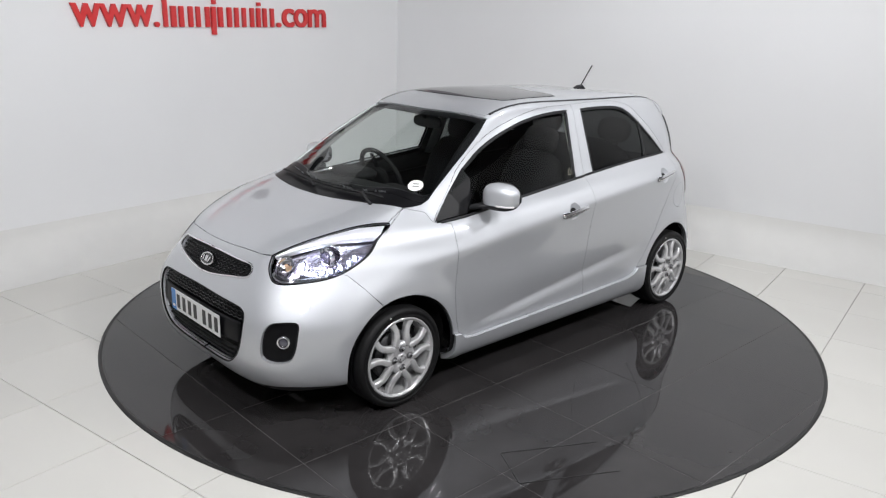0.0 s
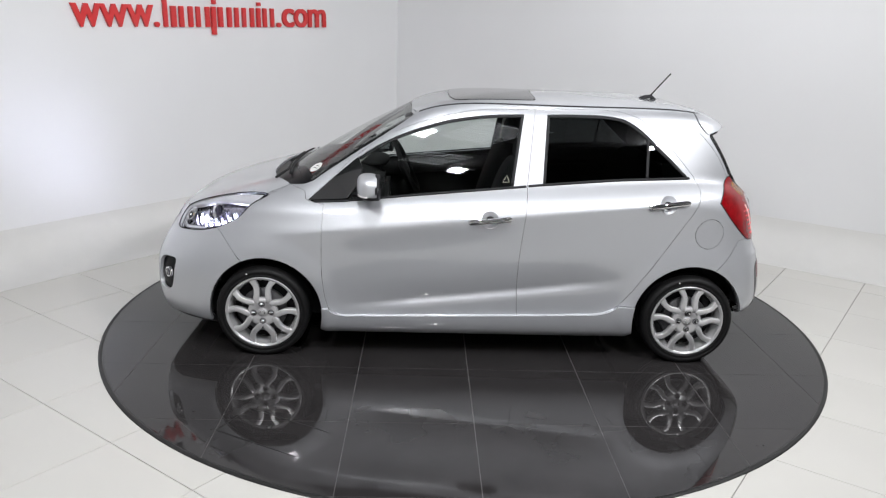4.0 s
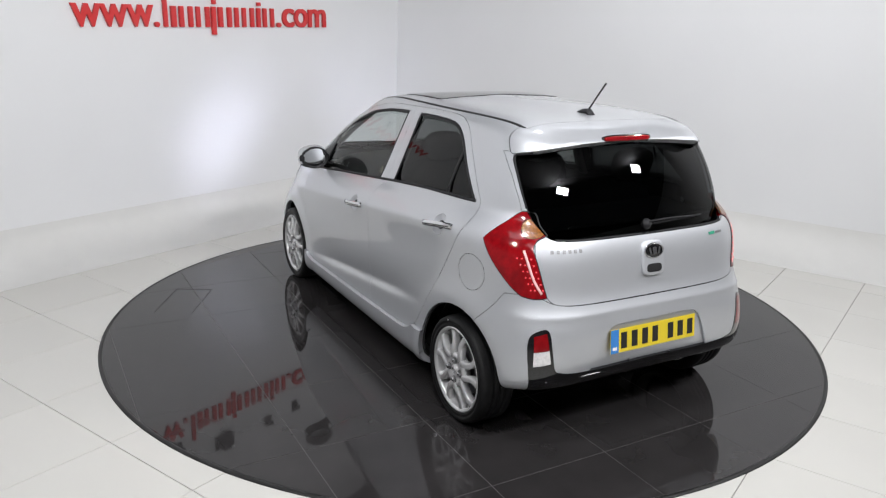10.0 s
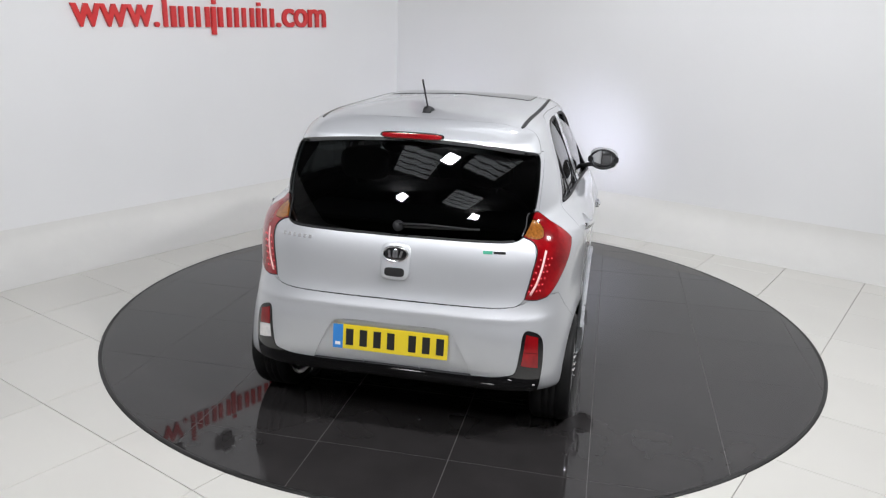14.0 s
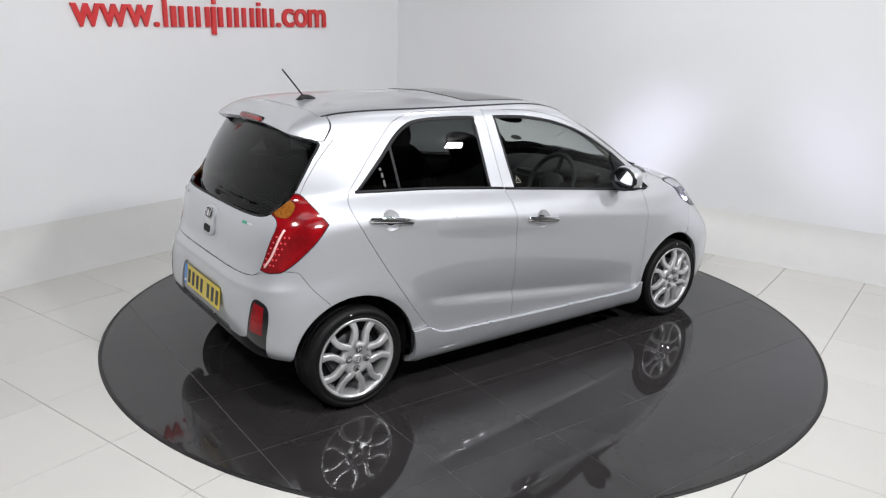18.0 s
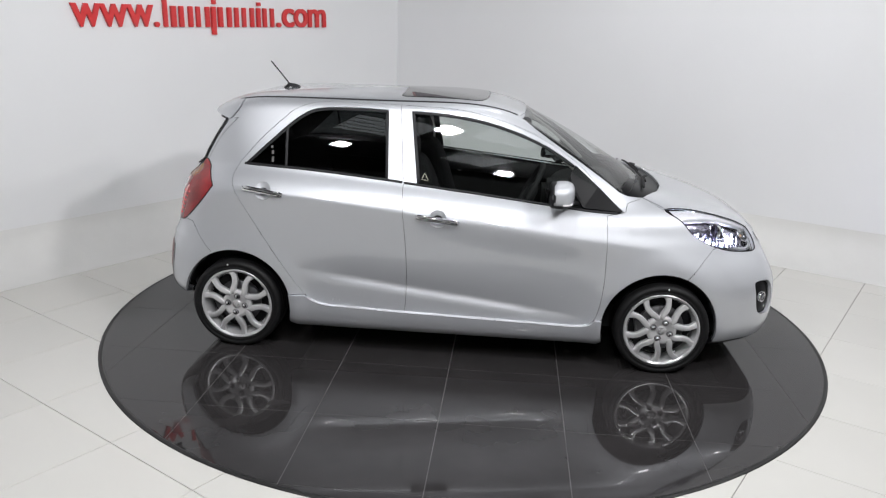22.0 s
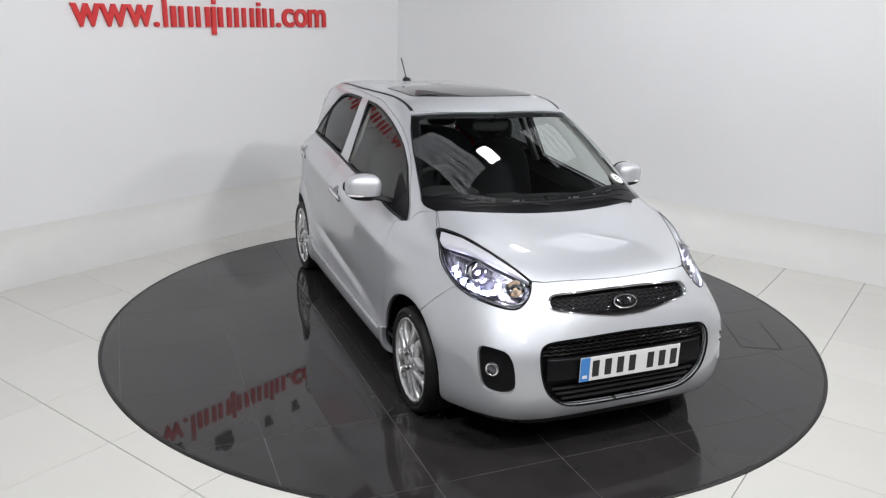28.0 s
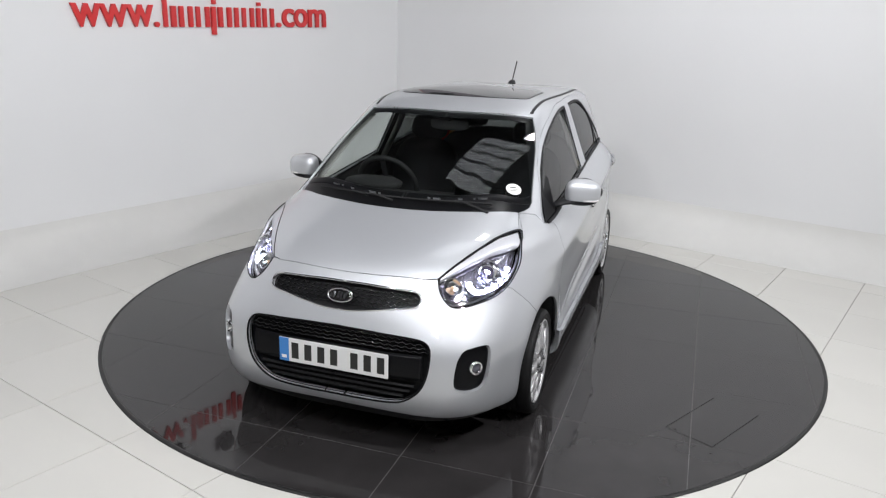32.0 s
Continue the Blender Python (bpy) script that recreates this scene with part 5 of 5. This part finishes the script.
for x, y, w, h in ((0, 0.012, 0.030, 0.005), (0, -0.006, 0.040, 0.004)):
    part("bar", box(w, h, 0.0006, m=Matrix.Translation((x, y, 0.0006))), M_PLASTIC, car, m=facing("F", 0.532, 1.045, -0.006))

# ---- wheels
WHEEL_R, RIM_R = 0.259, 0.203


def spoke_mesh(sign):
    """One arm of a looped pair: the two leave the hub together, bow apart and lean back in at the rim."""
    pts, ups = [], []
    keys = ((0.066, 9.0, 0.004, 0.024), (0.074, 9.6, 0.006, 0.026), (0.084, 12.0, 0.007, 0.028), (0.094, 15.2, 0.007, 0.028), (0.104, 18.2, 0.006, 0.0275), (0.115, 20.6, 0.005, 0.027), (0.127, 22.0, 0.003, 0.0265), (0.140, 22.6, 0.002, 0.026), (0.153, 22.2, 0.000, 0.026), (0.166, 21.0, -0.002, 0.0265), (0.178, 19.6, -0.003, 0.029), (0.188, 18.8, -0.004, 0.034), (0.197, 18.4, -0.006, 0.040))
    for r, a, h, w in keys:
        t = radians(a * sign)
        pts.append(Vector((r * math.sin(t), h - 0.014, r * math.cos(t))))
        ups.append(Vector((0, 1, 0)))
    return sweep(pts, 1.0, 0.036, sides=24, ups=ups, taper=lambda t: keys[round(t * (len(keys) - 1))][3] * 1.2, power=4.0)


def build_wheel():
    wheel = part("wheel", lathe([(RIM_R + 0.004, 0.000), (RIM_R + 0.001, 0.006), (RIM_R - 0.006, 0.005), (RIM_R - 0.010, -0.004), (RIM_R - 0.016, -0.018), (RIM_R - 0.028, -0.036), (RIM_R - 0.030, -0.060), (RIM_R - 0.026, -0.16), (RIM_R, -0.17)], 72), M_ALLOY, car, "looped-spoke silver alloy wheel with a black tyre", smooth=True)
    tread = []
    for h in (-0.014, -0.030, -0.050, -0.053, -0.058, -0.061, -0.080, -0.083, -0.088, -0.091, -0.110, -0.113, -0.118, -0.121, -0.140, -0.155):
        groove = -0.006 if h in (-0.053, -0.058, -0.083, -0.088, -0.113, -0.118) else 0.0
        tread.append((WHEEL_R - 0.10 * max(0, abs(h + 0.085) - 0.055) + groove, h))
    side_wall = [(RIM_R + 0.002, 0.000), (RIM_R + 0.007, 0.007), (RIM_R + 0.014, 0.010), (RIM_R + 0.015, 0.0085), (RIM_R + 0.026, 0.0105), (RIM_R + 0.027, 0.012), (RIM_R + 0.038, 0.010), (RIM_R + 0.046, 0.005), (WHEEL_R - 0.005, -0.002), (WHEEL_R - 0.004, -0.005)]
    tyre = part("tyre", lathe(side_wall + tread + [(RIM_R + 0.03, -0.175), (RIM_R, -0.17)], 96), M_TYRE, wheel, "black tyre", smooth=True)
    part("paint_dot", lathe([(0, 0.0006), (0.004, 0.0005), (0.0044, -0.001)], 12), M_STICKER, wheel, "white dot on the tyre", m=Matrix.Rotation(radians(-16), 4, "Y") @ Matrix.Translation((0, 0.0112, RIM_R + 0.034)))
    meshes = {}
    for k in range(5):
        for sign in (1, -1):
            ob = part("spoke", spoke_mesh(sign), M_ALLOY, wheel, smooth=True, m=Matrix.Rotation(radians(72 * k), 4, "Y"))
            if sign in meshes:
                old = ob.data
                ob.data = meshes[sign]
                bpy.data.meshes.remove(old)
            else:
                meshes[sign] = ob.data
    part("rim_face", lathe([(0.186, -0.024), (0.188, -0.006), (0.191, 0.001), (0.197, 0.003), (0.205, 0.001), (0.207, -0.010)], 72), M_ALLOY, wheel, smooth=True)
    part("hub", lathe([(0, 0.002), (0.024, 0.002), (0.026, 0.000), (0.030, 0.000), (0.042, 0.003), (0.060, 0.007), (0.072, 0.008), (0.080, 0.003), (0.084, -0.008), (0.086, -0.03), (0, -0.03)], 48), M_ALLOY, wheel, smooth=True)
    part("hub_cap", lathe([(0, 0.010), (0.016, 0.0095), (0.022, 0.007), (0.024, 0.001)], 32), M_ALLOY, wheel, smooth=True)
    part("hub_badge", lathe([(0.012, 0.0098), (0.0135, 0.0112), (0.015, 0.0098)], 28), M_CHROME, wheel, smooth=True)
    for k in range(4):
        a = radians(90 * k + 57)
        m = Matrix.Translation((0.049 * math.sin(a), 0, 0.049 * math.cos(a)))
        part("bolt_seat", lathe([(0.013, 0.0075), (0.0165, 0.0085), (0.018, 0.0060)], 20), M_BRAKE, wheel, smooth=True, m=m)
        part("wheel_bolt", lathe([(0, 0.021), (0.007, 0.020), (0.0110, 0.017), (0.0125, 0.000)], 6), M_CHROME, wheel, m=m)
    part("brake_disc", lathe([(0.05, -0.045), (0.125, -0.045), (0.128, -0.05), (0.125, -0.068), (0.05, -0.068)], 48), M_BRAKE, wheel, smooth=True)
    part("caliper", box(0.060, 0.045, 0.090, 0.008, m=Matrix.Translation((0.105, -0.050, 0.03))), M_BRAKE, wheel)
    part("backing", lathe([(0, -0.085), (RIM_R - 0.034, -0.085), (RIM_R - 0.028, -0.10)], 32), M_CABIN, wheel)
    part("balance_weight", box(0.022, 0.004, 0.010, 0.001), M_CHROME, wheel, m=Matrix.Rotation(radians(200), 4, "Y") @ Matrix.Translation((0, -0.05, RIM_R - 0.034)))
    return wheel


first = build_wheel()
first.matrix_basis = pose(1.147, 0.770, 0.2585, 0, 35, 0)
for x, side, spin in ((1.147, -1, 12.5), (-1.238, 1, 33), (-1.238, -1, 25.5)):
    copy_thing(first, pose(x, 0.770 * side, 0.2585, 0, 0, 0 if side > 0 else 180) @ Matrix.Rotation(radians(spin), 4, "Y"))
# wheel-arch liners and floor pan
for wx, rad, a0, a1 in ((ARCH["f"][0], 0.325, -8, 200), (ARCH["r"][0], 0.329, -15, 170)):
    for side in (1, -1):
        verts = []
        steps = 28
        for y in (0.700, 0.50):
            for k in range(steps + 1):
                a = radians(a0 + (a1 - a0) * k / steps)
                verts.append((wx + rad * math.cos(a), y * side, 0.262 + rad * math.sin(a)))
        faces = [(k, k + 1, steps + 2 + k, steps + 1 + k) for k in range(steps)]
        faces.append(tuple(range(steps + 1, 2 * steps + 2)))
        mesh_ob("arch_liner", verts, faces, M_CABIN, car)
part("floor_pan", join(box(1.60, 1.38, 0.05, 0.01, m=Matrix.Translation((-0.05, 0, 0.185))), box(0.55, 0.98, 0.05, m=Matrix.Translation((1.30, 0, 0.185))), box(0.50, 0.98, 0.05, m=Matrix.Translation((-1.22, 0, 0.255))), box(0.14, 1.0, 0.12, m=Matrix.Translation((1.66, 0, 0.235))), box(0.10, 1.0, 0.10, m=Matrix.Translation((-1.56, 0, 0.345))), box(3.22, 1.16, 0.02, m=Matrix.Translation((0.05, 0, 0.315)))), M_CABIN, car, "black underbody")

# ---- cabin
dash = ball(0, 0, 0, 1, 1, 1, 3.2, 36, 18)
for v in dash.verts:
    v.co = Vector((0.74 + v.co.x * 0.22, v.co.y * 0.60, 0.83 + v.co.z * 0.115 + 0.03 * v.co.x))
dashboard = part("dashboard", dash, M_CABIN, car, "black dashboard", smooth=True)
hood_bm = ball(0.60, -0.36, 0.945, 0.10, 0.17, 0.035, 2.6)
part("instrument_hood", hood_bm, M_CABIN, dashboard, smooth=True)
part("centre_stack", box(0.16, 0.26, 0.34, 0.03, m=Matrix.Translation((0.56, 0, 0.74))), M_CABIN, dashboard)
wheel_m = Matrix.Translation((0.385, -0.36, 0.905)) @ Matrix.Rotation(radians(-64), 4, "Y")
steer = part("steering_wheel", sweep([Vector((0.180 * math.cos(a), 0.180 * math.sin(a), 0)) for a in np.linspace(0, 2 * math.pi, 41)[:-1]], 0.030, 0.030, True, 10), M_CABIN, car, "black steering wheel", smooth=True, m=wheel_m)
part("steering_hub", ball(0, 0, -0.02, 0.065, 0.075, 0.03, 2.6), M_CABIN, steer, smooth=True)
for a in (90, -90, 180):
    part("steering_spoke", box(0.035, 0.13, 0.014, 0.005, m=Matrix.Rotation(radians(a), 4, "Z") @ Matrix.Translation((0, 0.10, -0.012))), M_SEAT_TRIM, steer)


def seat(x, y, width, m_name="front_seat"):
    cushion = ball(x + 0.02, y, 0.50, 0.27, width, 0.10, 3.4)
    s = part(m_name, cushion, M_SEAT, car, "dark fabric seat", smooth=True)
    back = ball(0, 0, 0, 0.085, width * 0.96, 0.31, 3.2)
    bmesh.ops.transform(back, matrix=Matrix.Translation((x - 0.30, y, 0.80)) @ Matrix.Rotation(radians(-17), 4, "Y"), verts=back.verts[:])
    part("backrest", back, M_SEAT, s, smooth=True)
    mid = ball(0, 0, 0, 0.088, width * 0.60, 0.27, 3.0)
    bmesh.ops.transform(mid, matrix=Matrix.Translation((x - 0.297, y, 0.79)) @ Matrix.Rotation(radians(-17), 4, "Y"), verts=mid.verts[:])
    part("seat_insert", mid, M_SEAT_TRIM, s, smooth=True)
    return s


def headrest(s, x, y):
    rest = ball(0, 0, 0, 0.050, 0.125, 0.085, 2.8)
    bmesh.ops.transform(rest, matrix=Matrix.Translation((x - 0.405, y, 1.165)) @ Matrix.Rotation(radians(-12), 4, "Y"), verts=rest.verts[:])
    part("headrest", rest, M_SEAT, s, smooth=True)
    for d in (0.05, -0.05):
        part("headrest_post", sweep([Vector((x - 0.385, y + d, 1.04)), Vector((x - 0.40, y + d, 1.12))], 0.012), M_CHROME, s)


for y in (0.35, -0.35):
    s = seat(0.10, y, 0.235)
    headrest(s, 0.10, y)
bench = seat(-0.72, 0.0, 0.56, "rear_bench")
for y in (0.30, -0.30):
    headrest(bench, -0.74, y)
part("parcel_shelf", box(0.36, 1.06, 0.02, 0.006, m=Matrix.Translation((-1.30, 0, 0.965))), M_CABIN, car, "black parcel shelf")
glass_mirror = part("interior_mirror", ball(0.33, 0.0, 1.275, 0.022, 0.115, 0.036, 3.4), M_CABIN, car, "black interior mirror", smooth=True)
part("mirror_stalk", sweep([Vector((0.33, 0, 1.29)), Vector((0.38, 0, 1.322))], 0.022), M_CABIN, glass_mirror, smooth=True)
for side in (1, -1):
    trim = [p for p in along(outline("F", [(0.658, 0.99), (0.600, 1.13), (0.548, 1.24), (0.505, 1.33)], closed=False, step=0.05), side, -0.035)]
    part("pillar_trim", sweep(trim, 0.06, 0.02), M_HEADLINER, car, "pale windscreen pillar trim", smooth=True)
    belt = [place("S", x, z, -0.045, side) for x, z in ((-0.30, 0.98), (-0.31, 1.15), (-0.33, 1.34))]
    part("centre_pillar_trim", sweep(belt, 0.09, 0.03, ups=[Vector((0, 1, 0))] * 3), M_HEADLINER, car, smooth=True)
    card = [place("S", x, z, -0.06, side) for x, z in ((0.75, 0.84), (0.30, 0.89), (-0.25, 0.94), (-0.75, 0.99), (-1.12, 1.01))]
    part("door_card", sweep(card, 0.06, 0.12, ups=[Vector((0, 0, 1))] * 5), M_CABIN, car, smooth=True)


# ---------------------------------------------------------------- what moves
def motions():
    times = [0.5 * k for k in range(65)]
    for thing, base in ((car, Matrix.Translation((0, SIDE_SHIFT, 0))), (turntable, Matrix.Identity(4))):
        walk(thing, [(t, Matrix.Rotation(radians(HEADING_START + TURN_RATE * t), 4, "Z") @ base) for t in times])


motions()
